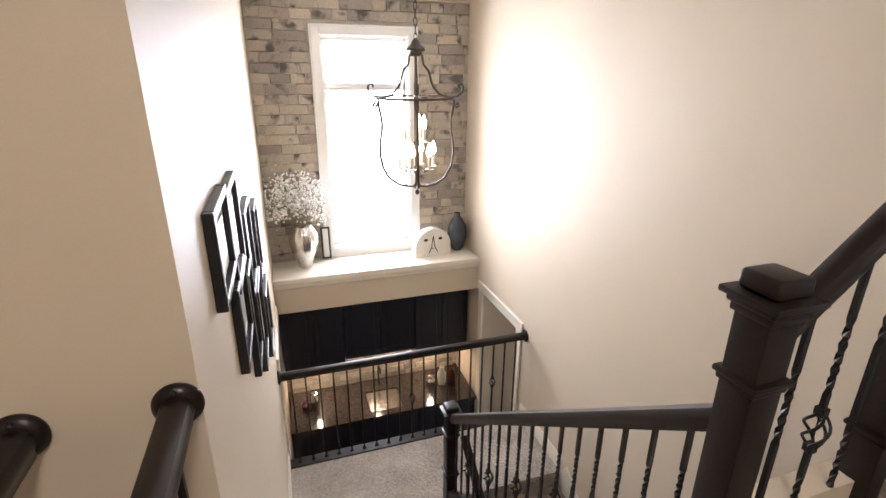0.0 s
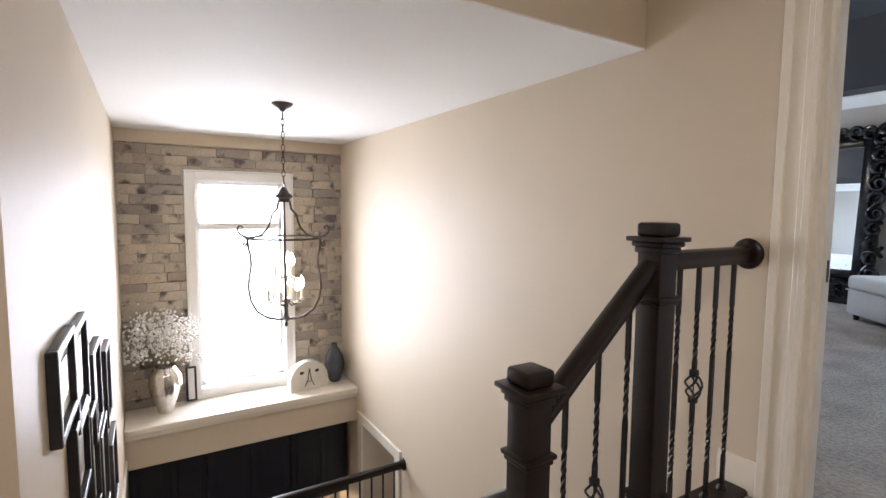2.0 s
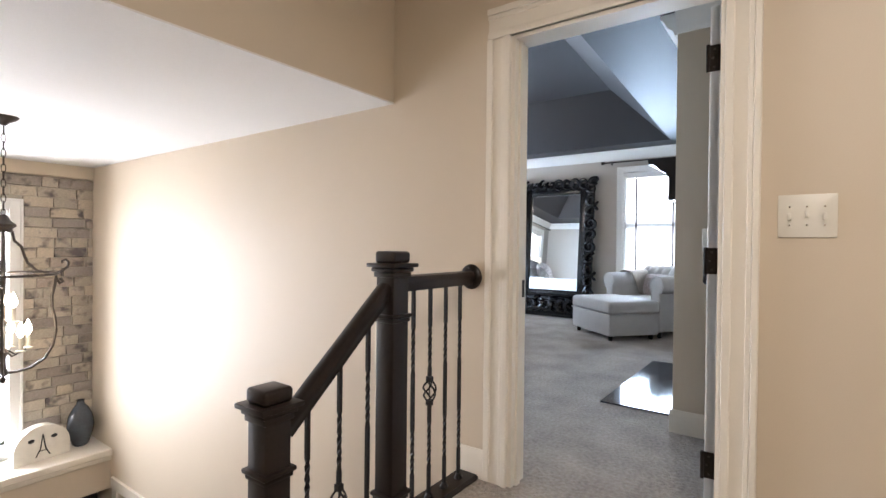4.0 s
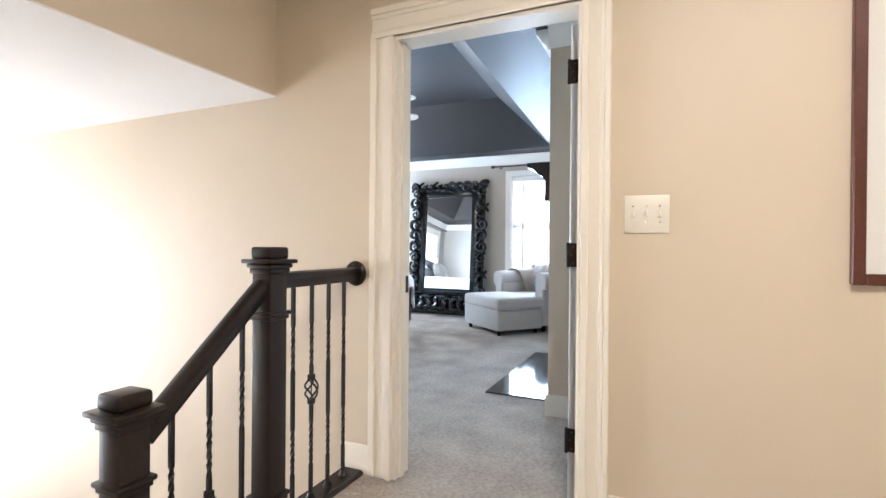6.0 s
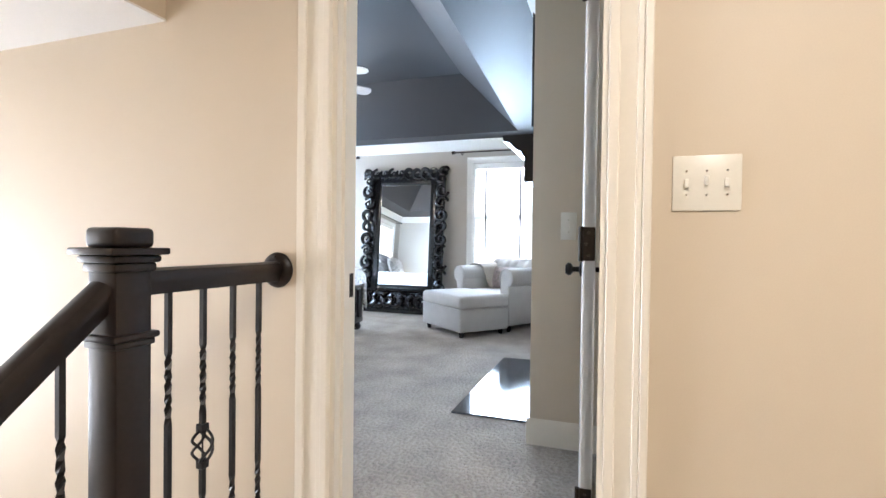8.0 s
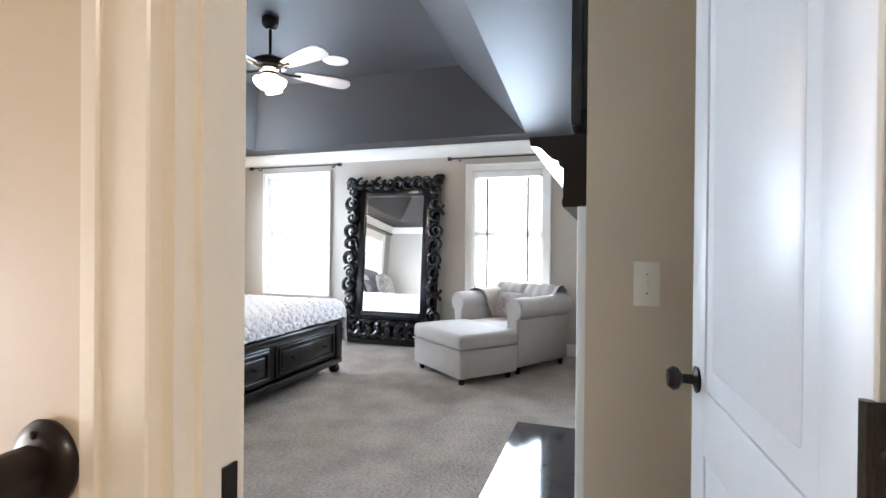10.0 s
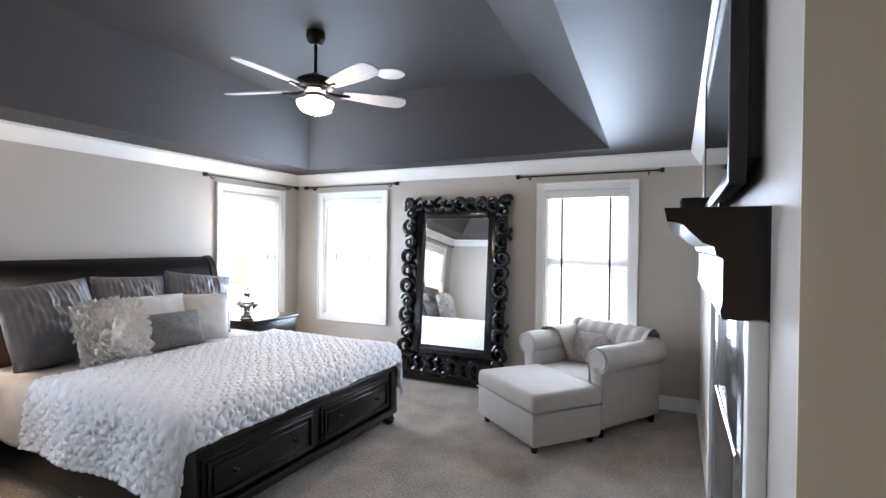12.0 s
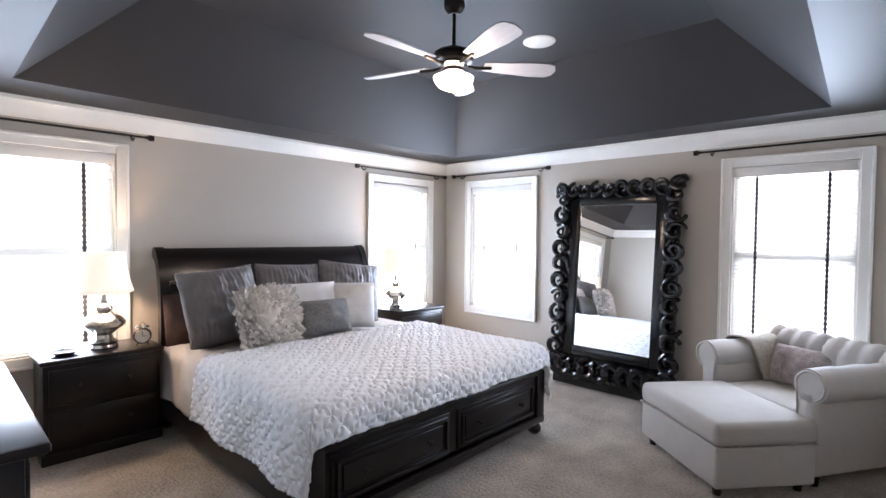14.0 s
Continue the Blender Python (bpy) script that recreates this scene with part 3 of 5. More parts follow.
def newel(base, top, label):
    x, y, z = base
    h = top - z
    nw = thing("newel_post", pose(x, y, z), label, "newel post", "stair newels")
    part("post", boxed(-0.044, 0.044, -0.044, 0.044, 0, h - 0.06, bevel=0.004), RAILWOOD, nw)
    for zc_ in (h - 0.25, 0.34):
        if 0 < zc_ < h:
            cl = boxed(-0.05, 0.05, -0.05, 0.05, zc_ - 0.022, zc_ - 0.006, bevel=0.004)
            box(cl, -0.058, 0.058, -0.058, 0.058, zc_ - 0.006, zc_ + 0.01, bevel=0.006)
            part("collar", cl, RAILWOOD, nw)
    cap = boxed(-0.052, 0.052, -0.052, 0.052, h - 0.1, h - 0.08, bevel=0.005)
    box(cap, -0.06, 0.06, -0.06, 0.06, h - 0.08, h - 0.062, bevel=0.007)
    box(cap, -0.072, 0.072, -0.072, 0.072, h - 0.062, h - 0.046, bevel=0.004)
    part("cap_plate", cap, RAILWOOD, nw)
    part("cap", boxed(-0.05, 0.05, -0.05, 0.05, h - 0.046, h, bevel=0.012, seg=3), RAILWOOD, nw)
    return nw


def rosette(place, axis_turn, size=1.0):
    bm = lathe([(q * size, z_) for q, z_ in [(0.058, 0), (0.06, 0.006), (0.056, 0.014), (0.045, 0.02), (0.04, 0.022)]], 28)
    ro_ = thing("rail_rosette", pose(*place) @ axis_turn, "dark stained round rail rosette on the wall", "rosette")
    part("disc", bm, RAILWOOD, ro_)
    part("screw", lathe([(0.006, 0.018), (0.006, 0.024), (0.003, 0.026)], 10, at=(0.0, 0.043 * size, 0)), IRON, ro_)
    return ro_


def railing(name, p0, p1, count, floor0, floor1, knots, label, base=True, twist=True):
    """A rail from p0 to p1 with iron bars down to floor0..floor1."""
    p0, p1 = Vector(p0), Vector(p1)
    th = thing(name, pose(*p0) @ pose(0, 0, 0), label, "railing")
    part("handrail", sweep(RAIL, (0, 0, 0), p1 - p0), RAILWOOD, th)
    cache = {}
    for i in range(count):
        f = (i + 0.7) / (count + 0.4)
        q = (p1 - p0) * f
        fl = floor0 + (floor1 - floor0) * f - p0.z
        h = q.z - 0.02 - fl
        key = (round(h, 3), i in knots)
        if key not in cache:
            b = part("baluster", baluster_bm(h, twist, i in knots), IRON, th, smooth=False)
            cache[key] = b.data
        else:
            b = new("baluster", cache[key])
            b.parent = th
        b.location = (q.x, q.y, fl)
        s_ = new("shoe", cache["shoe"]) if "shoe" in cache else part("shoe", shoe_bm(), IRON, b)
        cache["shoe"] = s_.data
        s_.parent = b
    if base:
        d = Vector((p1.x - p0.x, p1.y - p0.y, floor1 - floor0))
        part("base_plate", sweep([(-0.06, -0.03), (0.06, -0.03), (0.06, 0.0), (0.05, 0.008), (-0.05, 0.008), (-0.06, 0.0)], (0, 0, floor0 - p0.z), Vector((0, 0, floor0 - p0.z)) + d), RAILWOOD, th)
    return th


newel((-0.565, 0.26, -0.2), 1.075, "dark stained square newel at the hall edge")
newel((-1.105, 0.26, MID), 0.675, "dark stained square newel at the foot of steps")
newel((-1.04, 2.42, LOW), -1.24, "dark stained square newel on the lower landing")
railing("balcony_railing", (-0.515, 0.26, 0.945), (-0.02, 0.26, 0.945), 4, 0.012, 0.012, (1,), "short dark guard rail with twisted iron balusters")
railing("step_railing", (-1.06, 0.26, 0.53), (-0.6, 0.26, 0.93), 3, -0.5, -0.13, (1,), "sloped dark rail with twisted iron balusters")
railing("stair_railing", (-1.09, 0.31, 0.27), (-1.04, 2.37, -1.33), 17, MID - 0.06, LOW + 0.03, (2, 5, 8, 11, 14), "long sloping dark rail with twisted iron balusters")
railing("landing_railing", (XL + 0.02, 3.25, -1.3), (-0.02, 3.25, -1.3), 19, LOW, LOW, (9, 16), "level dark rail across the lower landing", twist=False)
railing("lower_stair_railing", (-0.98, 2.3, -1.45), (-0.98, 0.6, -2.7), 10, LOW - 0.2, LOW - 1.4, (), "lower sloping dark rail beneath the upper flight", base=False)
railing("guard_railing", (-2.29, 0.5, 0.43), (-2.29, 0.02, 0.43), 4, MID, MID, (), "dark guard rail beside the half landing")
railing("guard_railing", (-2.55, 0.5, 0.42), (-2.55, 0.02, 0.42), 4, MID, MID, (), "dark guard rail beside the half landing")
newel((-2.29, -0.03, MID), 0.47, "dark stained square newel beside the half landing")
newel((-2.55, -0.03, MID), 0.46, "dark stained square newel beside the half landing")
rosette((-0.001, 0.26, 0.95), pose(0, 0, 0, 0, -90, 0) @ pose(0, 0, 0, 0, 0, -90))
rosette((-0.001, 3.25, -1.3), pose(0, 0, 0, 0, -90, 0))
rosette((XL + 0.001, 3.25, -1.3), pose(0, 0, 0, 0, 90, 0))
rosette((-2.29, 0.519, 0.44), pose(0, 0, 0, 90, 0, 0), 0.8)
rosette((-2.55, 0.519, 0.43), pose(0, 0, 0, 90, 0, 0), 0.8)


# ---- hall things ----
def switch_plate(m, toggles, label):
    sp = thing("light_switch", m, label, "light switch")
    w = 0.03 + 0.042 * toggles if toggles > 1 else 0.078
    part("plate", boxed(-w / 2, w / 2, -0.006, 0, -0.07, 0.07, bevel=0.003), PLATE, sp)
    for i in range(toggles):
        x = (i - (toggles - 1) / 2) * 0.046
        part("toggle", boxed(x - 0.005, x + 0.005, -0.016, -0.004, -0.012 + 0.008 * (i % 2), 0.01 + 0.008 * (i % 2), bevel=0.002), PLATE, sp)
        for z in (-0.03, 0.03):
            part("screw", lathe([(0.003, 0), (0.003, 0.002)], 8), SILVER, sp, at=pose(x, -0.006, z, 90))


switch_plate(pose(0, -1.027, 1.207, 0, 0, -90), 3, "ivory triple switch plate on the tan wall")
switch_plate(pose(1.19, -0.59, 1.14, 0, 0, -90), 1, "ivory single switch plate on the wall end")


def framed(name, m, w, h, border, depth, fmat, label, group="", matw=0.05, inner=PHOTO):
    fr = thing(name, m, label, "picture", group)
    bm = bmesh.new()
    for a, b, c, d in ((-w / 2, -w / 2 + border, -h / 2, h / 2), (w / 2 - border, w / 2, -h / 2, h / 2), (-w / 2 + border, w / 2 - border, h / 2 - border, h / 2), (-w / 2 + border, w / 2 - border, -h / 2, -h / 2 + border)):
        box(bm, a, b, -depth, 0, c, d, bevel=0.003, seg=1)
    part("frame", bm, fmat, fr)
    part("mat_board", boxed(-w / 2 + border, w / 2 - border, -0.01, -0.004, -h / 2 + border, h / 2 - border), MAT, fr, smooth=False)
    if matw:
        q = border + matw
        part("print", boxed(-w / 2 + q, w / 2 - q, -0.014, -0.0105, -h / 2 + q, h / 2 - q), inner, fr, smooth=False)
    return fr


framed("wall_picture", pose(0, -2.1, 1.5, 0, 0, -90), 0.94, 1.06, 0.035, 0.03, MAHOGANY, "large pale print in a mahogany frame", "", 0.12, CANVAS)
for y, z, w, h in ((1.05, 0.59, 0.36, 0.27), (1.42, 0.52, 0.36, 0.36), (1.95, 0.28, 0.36, 0.4), (2.6, 0.1, 0.3, 0.44),
                   (1.33, 0.24, 0.36, 0.31), (1.72, 0.04, 0.3, 0.48), (2.15, -0.2, 0.36, 0.46), (2.8, -0.5, 0.4, 0.44)):
    framed("photo_frame", pose(XL, y, z, 0, 0, 90), w, h, 0.025, 0.03, BLACKPLASTIC, "black photo frame with a white mat", "photo frames on the stairs")

# chandelier
CH = (-1.14, 2.93)
ch = thing("chandelier", pose(CH[0], CH[1], 0.2), "bronze lantern chandelier with lit candle bulbs", "chandelier")
part("canopy", lathe([(0.075, 1.66), (0.075, 1.65), (0.06, 1.635), (0.03, 1.62), (0.012, 1.6)], 24), PEWTER, ch)
for i in range(12):
    z = 1.6 - i * 0.046
    pts = [(0.011 * math.cos(a) if i % 2 else 0, 0 if i % 2 else 0.011 * math.cos(a), z - 0.029 + 0.029 * math.sin(a)) for a in [2 * math.pi * k / 12 for k in range(13)]]
    part("chain_link", tube(pts, 0.0028, 5), PEWTER, ch)
part("crown_cap", lathe([(0.008, 1.06), (0.02, 1.05), (0.035, 1.02), (0.06, 1.0), (0.062, 0.985), (0.045, 0.975), (0.04, 0.95)], 24), PEWTER, ch)
part("stem", tube([(0, 0, 0.98), (0, 0, 0.18)], 0.006, 8), PEWTER, ch)
for k in range(4):
    a = radians(-13.5 + 90 * k)
    c, s = math.cos(a), math.sin(a)
    up_ = [(0.04, 0.96), (0.05, 0.9), (0.085, 0.86), (0.1, 0.8), (0.115, 0.76), (0.16, 0.71), (0.22, 0.69), (0.28, 0.7), (0.315, 0.73), (0.32, 0.76), (0.305, 0.78), (0.285, 0.77), (0.288, 0.755)]
    part("scroll_arm", tube([(c * r, s * r, z) for r, z in up_], 0.0075, 6), PEWTER, ch)
    dn = [(0.275, 0.66), (0.29, 0.635), (0.275, 0.625), (0.262, 0.645), (0.255, 0.68), (0.25, 0.62), (0.235, 0.55), (0.235, 0.48), (0.25, 0.4), (0.255, 0.32), (0.24, 0.23), (0.2, 0.15), (0.13, 0.1), (0.06, 0.085), (0.0, 0.085)]
    part("cage_rib", tube([(c * r, s * r, z) for r, z in dn], 0.009, 6), PEWTER, ch)
part("ring", tube([(0.27 * math.cos(2 * math.pi * k / 48), 0.27 * math.sin(2 * math.pi * k / 48), 0.69) for k in range(49)], 0.0075, 6), PEWTER, ch)
part("finial", lathe([(0.0, 0.02), (0.012, 0.03), (0.016, 0.045), (0.008, 0.06), (0.022, 0.075), (0.028, 0.09), (0.018, 0.11), (0.014, 0.16), (0.02, 0.2), (0.03, 0.21), (0.01, 0.23)], 18), PEWTER, ch)
for tier, (n_c, rad, z) in enumerate(((6, 0.12, 0.22), (3, 0.07, 0.4))):
    for k in range(n_c):
        a = 2 * math.pi * (k + 0.5 * tier) / n_c
        c, s = math.cos(a), math.sin(a)
        part("candle_arm", tube([(0, 0, z + 0.02), (c * rad * 0.5, s * rad * 0.5, z - 0.03), (c * rad, s * rad, z)], 0.005, 6), PEWTER, ch)
        cd = part("candle", lathe([(0.026, 0), (0.028, 0.006), (0.012, 0.012), (0.012, 0.09)], 12), CREAMGLAZE, ch, "cream candle sleeve", at=pose(c * rad, s * rad, z))
        part("bulb", lathe([(0.008, 0.09), (0.022, 0.115), (0.017, 0.145), (0.001, 0.185)], 10), FLAME, cd, "lit candle bulb")
bulb("chandelier_light", (CH[0], CH[1], 0.66), 3, WARM, 0.08)


# ledge things
def turned(name, m, profile, mat, label, cat, n=32, flute=0.0):
    th = thing(name, m, label, cat)
    bm = bmesh.new()
    rings = []
    for r, z in profile:
        ring = []
        for k in range(n * (4 if flute else 1)):
            a = 2 * math.pi * k / (n * (4 if flute else 1))
            rr = r * (1 + flute * math.sin(12 * a + 9 * z))
            ring.append(bm.verts.new((rr * math.cos(a), rr * math.sin(a), z)))
        rings.append(ring)
    for a, b in zip(rings, rings[1:]):
        for k in range(len(a)):
            bm.faces.new((a[k], a[(k + 1) % len(a)], b[(k + 1) % len(a)], b[k]))
    bm.faces.new(rings[0][::-1])
    part("body", bm, mat, th)
    return th


vz = turned("vase", pose(-1.9, 4.72, -0.93), [(0.065, 0), (0.07, 0.01), (0.075, 0.06), (0.12, 0.17), (0.145, 0.28), (0.14, 0.37), (0.11, 0.43), (0.088, 0.46), (0.1, 0.48), (0.085, 0.475), (0.06, 0.3)], SILVER, "swirled silver vase on the window ledge", "vase", 24, 0.035)
fl = thing("dried_flowers", pose(-1.9, 4.72, -0.5), "airy white dried blossoms in the silver vase", "flowers")
rng = random.Random(5)
stems, blooms = bmesh.new(), bmesh.new()
for i in range(72):
    a, out = rng.uniform(0, 6.28), rng.uniform(0.03, 0.36)
    hgt = rng.uniform(0.16, 0.56) * (1.1 - out)
    end = Vector((out * math.cos(a), min(0.12, out * math.sin(a) * 0.8), hgt))
    tube([(0, 0, -0.3), (end.x * 0.3, end.y * 0.3, hgt * 0.4), end], 0.0018, 4, stems)
    for j in range(15):
        p = end + Vector((rng.gauss(0, 0.045), rng.gauss(0, 0.03), rng.gauss(0, 0.045)))
        p.x = max(p.x, -0.33)
        r = bmesh.ops.create_icosphere(blooms, subdivisions=1, radius=rng.uniform(0.007, 0.017))
        bmesh.ops.translate(blooms, verts=r["verts"], vec=p)
        if j % 4 == 0:
            tube([end * 0.8, p], 0.0012, 3, stems)
tagged(part("stem", stems, STEM, fl), kind="stuff")
tagged(part("blossom", blooms, PETAL, fl), kind="stuff")
framed("leaning_frame", pose(-1.66, 4.9, -0.74, -6), 0.1, 0.36, 0.02, 0.02, PEWTER, "narrow grey frame leaning beside the vase", "", 0.0)
turned("slate_vase", pose(-0.16, 4.76, -0.93), [(0.05, 0), (0.07, 0.02), (0.105, 0.13), (0.115, 0.2), (0.1, 0.3), (0.06, 0.38), (0.035, 0.41), (0.03, 0.44), (0.036, 0.45), (0.025, 0.445)], SLATEBLUE, "slate blue bottle vase on the window ledge", "vase")
tb = thing("arched_box", pose(-0.5, 4.68, -0.93, 0, 0, 8), "cream arched ceramic box with dark drawn tower", "box")
bm = bmesh.new()
outl = [(-0.22, 0)] + [(0.22 * math.cos(math.pi - math.pi * k / 20), 0.12 + 0.2 * math.sin(math.pi * k / 20)) for k in range(21)] + [(0.22, 0)]
vf = [bm.verts.new((x, -0.05, z)) for x, z in outl]
face = bm.faces.new(vf)
ex = bmesh.ops.extrude_face_region(bm, geom=[face])
bmesh.ops.translate(bm, verts=[v for v in ex["geom"] if isinstance(v, bmesh.types.BMVert)], vec=(0, 0.1, 0))
part("body", bm, CREAMGLAZE, tb)
bm = bmesh.new()
for k in range(-1, 2, 2):
    tube([(k * 0.055, -0.052, 0.04), (k * 0.02, -0.052, 0.11), (0, -0.052, 0.24)], 0.005, 5, bm)
tube([(-0.035, -0.052, 0.09), (0.035, -0.052, 0.09)], 0.004, 5, bm)
for k in (-1, 1):
    r = bmesh.ops.create_icosphere(bm, subdivisions=2, radius=0.03, matrix=Matrix.Translation((k * 0.09, -0.046, 0.2)) @ Matrix.Diagonal((1, 0.3, 0.7, 1)))
part("drawing", bm, BLACKPLASTIC, tb, "dark drawn tower and blossoms")

# bar below the ledge
bz = MAIN
for i, (x0, x1, zb) in enumerate(((-2.24, -1.55, -2.3), (-1.55, -0.7, -2.16), (-0.7, -0.02, -2.3))):
    uc = thing("upper_cabinet", pose(x0, 4.7, zb), "dark navy upper cabinet above the bar", "cabinet", "bar upper cabinets")
    w, h = x1 - x0, -1.34 - zb
    part("body", boxed(0.004, w - 0.004, 0.02, 0.42, 0, h), NAVY, uc, smooth=False)
    for j in range(2):
        a, b = 0.01 + j * w / 2, (j + 1) * w / 2 - 0.01
        dr = boxed(a, b, 0, 0.02, 0.02, h - 0.02, bevel=0.003, seg=1)
        box(dr, a + 0.06, b - 0.06, -0.006, 0.0, 0.1, h - 0.1, bevel=0.003, seg=1)
        d_ = part("door", dr, NAVY, uc)
        part("knob", lathe([(0.006, 0), (0.012, 0.02), (0.0, 0.026)], 10), PEWTER, d_, at=pose((b - 0.03) if j == 0 else (a + 0.03), 0, 0.08, 90))
ct = thing("bar_counter", pose(-1.13, 4.33, -2.79), "brown granite bar counter with an undermount sink", "counter")
part("slab", wall_with_holes("y", 0, 0.1, -1.11, 1.11, 0, 0.04, []), GRANITE, ct, smooth=False)
part("slab_back", boxed(-1.11, 1.11, 0.5, 0.8, 0, 0.04), GRANITE, ct, smooth=False)
part("slab_left", boxed(-1.11, -0.2, 0.1, 0.5, 0, 0.04), GRANITE, ct, smooth=False)
part("slab_right", boxed(0.2, 1.11, 0.1, 0.5, 0, 0.04), GRANITE, ct, smooth=False)
part("sink", lathe([(0.26, 0.03), (0.24, 0.0), (0.2, -0.1), (0.05, -0.13), (0.0, -0.13)], 28, at=(0, 0.3, 0)), SILVER, ct, "round metal sink bowl")
part("faucet", tube([(0, 0.62, 0.04), (0, 0.62, 0.3), (0, 0.58, 0.36), (0, 0.5, 0.36), (0, 0.46, 0.3)], 0.012, 8), PEWTER, ct, "gooseneck faucet")
for i in range(3):
    lc = thing("base_cabinet", pose(-2.24 + i * 0.74, 4.38, MAIN), "dark navy base cabinet under the bar counter", "cabinet", "bar base cabinets")
    part("body", boxed(0.002, 0.738, 0.02, 0.74, 0, 0.868), NAVY, lc, smooth=False)
    part("door", boxed(0.02, 0.72, 0, 0.02, 0.1, 0.85, bevel=0.004, seg=1), NAVY, lc)
bs = thing("stone_backsplash", pose(0, 5.1, -2.75), "stacked stone backsplash lit from under cabinets", "backsplash", kind="structure")
rng = random.Random(9)
for row in range(8):
    x = -2.2
    while x < -0.06:
        w = rng.uniform(0.12, 0.34)
        x1 = min(x + w, -0.02)
        o = part("stone", boxed(x + 0.003, x1 - 0.003, rng.uniform(-0.03, -0.01), 0.035, row * 0.072 + 0.003, row * 0.072 + 0.069), STONE, bs, smooth=False)
        x += w
bulb("cabinet_light", (-0.45, 4.9, -2.36), 7, WARM, 0.03)
bulb("cabinet_light", (-1.9, 4.9, -2.36), 7, WARM, 0.03)
bulb("cabinet_light", (-1.15, 4.95, -2.24), 5, WARM, 0.03)
for x, hh, mt in ((-1.95, 0.2, SILVER), (-2.05, 0.12, MAHOGANY), (-0.35, 0.26, CREAMGLAZE), (-0.5, 0.14, SILVER), (-0.22, 0.2, MAHOGANY)):
    turned("bar_jar", pose(x, 4.72, -2.75), [(0.04, 0), (0.05, 0.02), (0.055, hh * 0.6), (0.03, hh * 0.85), (0.035, hh), (0.02, hh)], mt, "small jar standing on the bar counter", "jar")

# the open bedroom door
DT = pose(0.128, -0.724, 0, 0, 0, 3.6)
dr = tagged(thing("door_1", DT, "white two-panel door standing open", "door"), kind="structure")
W_, H_ = 0.765, 2.02
lf = bmesh.new()
box(lf, 0, W_, -0.03, -0.005, 0.01, H_)
for a, b, c, d in ((0, 0.115, 0.01, H_), (W_ - 0.115, W_, 0.01, H_), (0.115, W_ - 0.115, H_ - 0.12, H_), (0.115, W_ - 0.115, 0.01, 0.22), (0.115, W_ - 0.115, 0.78, 0.93)):
    box(lf, a, b, -0.036, 0.001, c, d, bevel=0.005, seg=2)
for c, d in ((0.27, 0.73), (0.98, H_ - 0.17)):
    box(lf, 0.165, W_ - 0.165, -0.034, -0.001, c, d, bevel=0.012, seg=2)
part("leaf", lf, DOORWHITE, dr)
kn = part("knob", lathe([(0.03, 0), (0.032, 0.006), (0.012, 0.012), (0.011, 0.035), (0.026, 0.045), (0.029, 0.056), (0.02, 0.068), (0, 0.07)], 20), BRONZE, dr, "dark bronze knob", at=pose(W_ - 0.065, 0.001, 0.94, -90))
part("knob", lathe([(0.03, 0), (0.032, 0.006), (0.012, 0.012), (0.011, 0.035), (0.026, 0.045), (0.029, 0.056), (0.02, 0.068), (0, 0.07)], 20), BRONZE, dr, "dark bronze knob", at=pose(W_ - 0.065, -0.036, 0.94, 90))
for z in (0.27, 1.05, 1.82):
    hg = part("hinge", boxed(-0.003, 0.002, -0.034, 0.004, z - 0.05, z + 0.05, bevel=0.001, seg=1), BRONZE, dr, "dark bronze hinge leaf on the door edge")
    part("barrel", tube([(-0.003, 0.007, z - 0.052), (-0.003, 0.007, z + 0.052)], 0.007, 10), BRONZE, hg)
    for zs in (-0.034, 0.0, 0.034):
        part("screw", lathe([(0.0045, 0), (0.004, 0.0015), (0, 0.0018)], 8), PEWTER, hg, at=pose(-0.003, -0.015 + 0.007 * (zs == 0), z + zs, 0, -90, 0))
    fixed("door_hinge_leaf", boxed(0.07, 0.108, -0.775, -0.771, z - 0.05, z + 0.05), PEWTER, "metal hinge leaf on the jamb", "hinge")
fixed("strike_plate", boxed(0.07, 0.104, 0.033, 0.0385, 0.86, 0.94), BRONZE, "dark strike plate on the jamb", "strike plate")

# ---- bedroom things ----
def cushion(w, h, t, n=18, pinch=0.16, ruck=0.0, seed=0, pleats=0):
    """A stuffed square pillow lying in the local x-z plane, thickness along y."""
    bm = bmesh.new()
    sides = []
    for sgn in (1, -1):
        grid = []
        for i in range(n + 1):
            row = []
            for j in range(n + 1):
                u, v = 2 * i / n - 1, 2 * j / n - 1
                k = ((1 - u * u) * (1 - v * v)) ** 0.5
                pu = 1 - pinch * (1 - v * v) * 0.5 * abs(u)
                pv = 1 - pinch * (1 - u * u) * 0.5 * abs(v)
                x, z = u * w / 2 * pv, v * h / 2 * pu
                y = sgn * t / 2 * k
                y += ruck * noise.noise(Vector((x * 14 + seed, z * 14, sgn))) * k
                if pleats:
                    y += sgn * 0.0035 * math.cos(u * pleats * math.pi) * min(1, 1.6 * k)
                row.append(bm.verts.new((x, y, z + h / 2)))
            grid.append(row)
        for i in range(n):
            for j in range(n):
                bm.faces.new((grid[i][j], grid[i + 1][j], grid[i + 1][j + 1], grid[i][j + 1]))
        sides.append(grid)
    bmesh.ops.remove_doubles(bm, verts=bm.verts[:], dist=0.0004)
    return bm


BX0, BX1, BY0, BY1 = 1.76, 3.84, 2.05, 4.33
bed = thing("bed", pose(0, 0, 0), "espresso wood sleigh bed with footboard drawers", "bed")
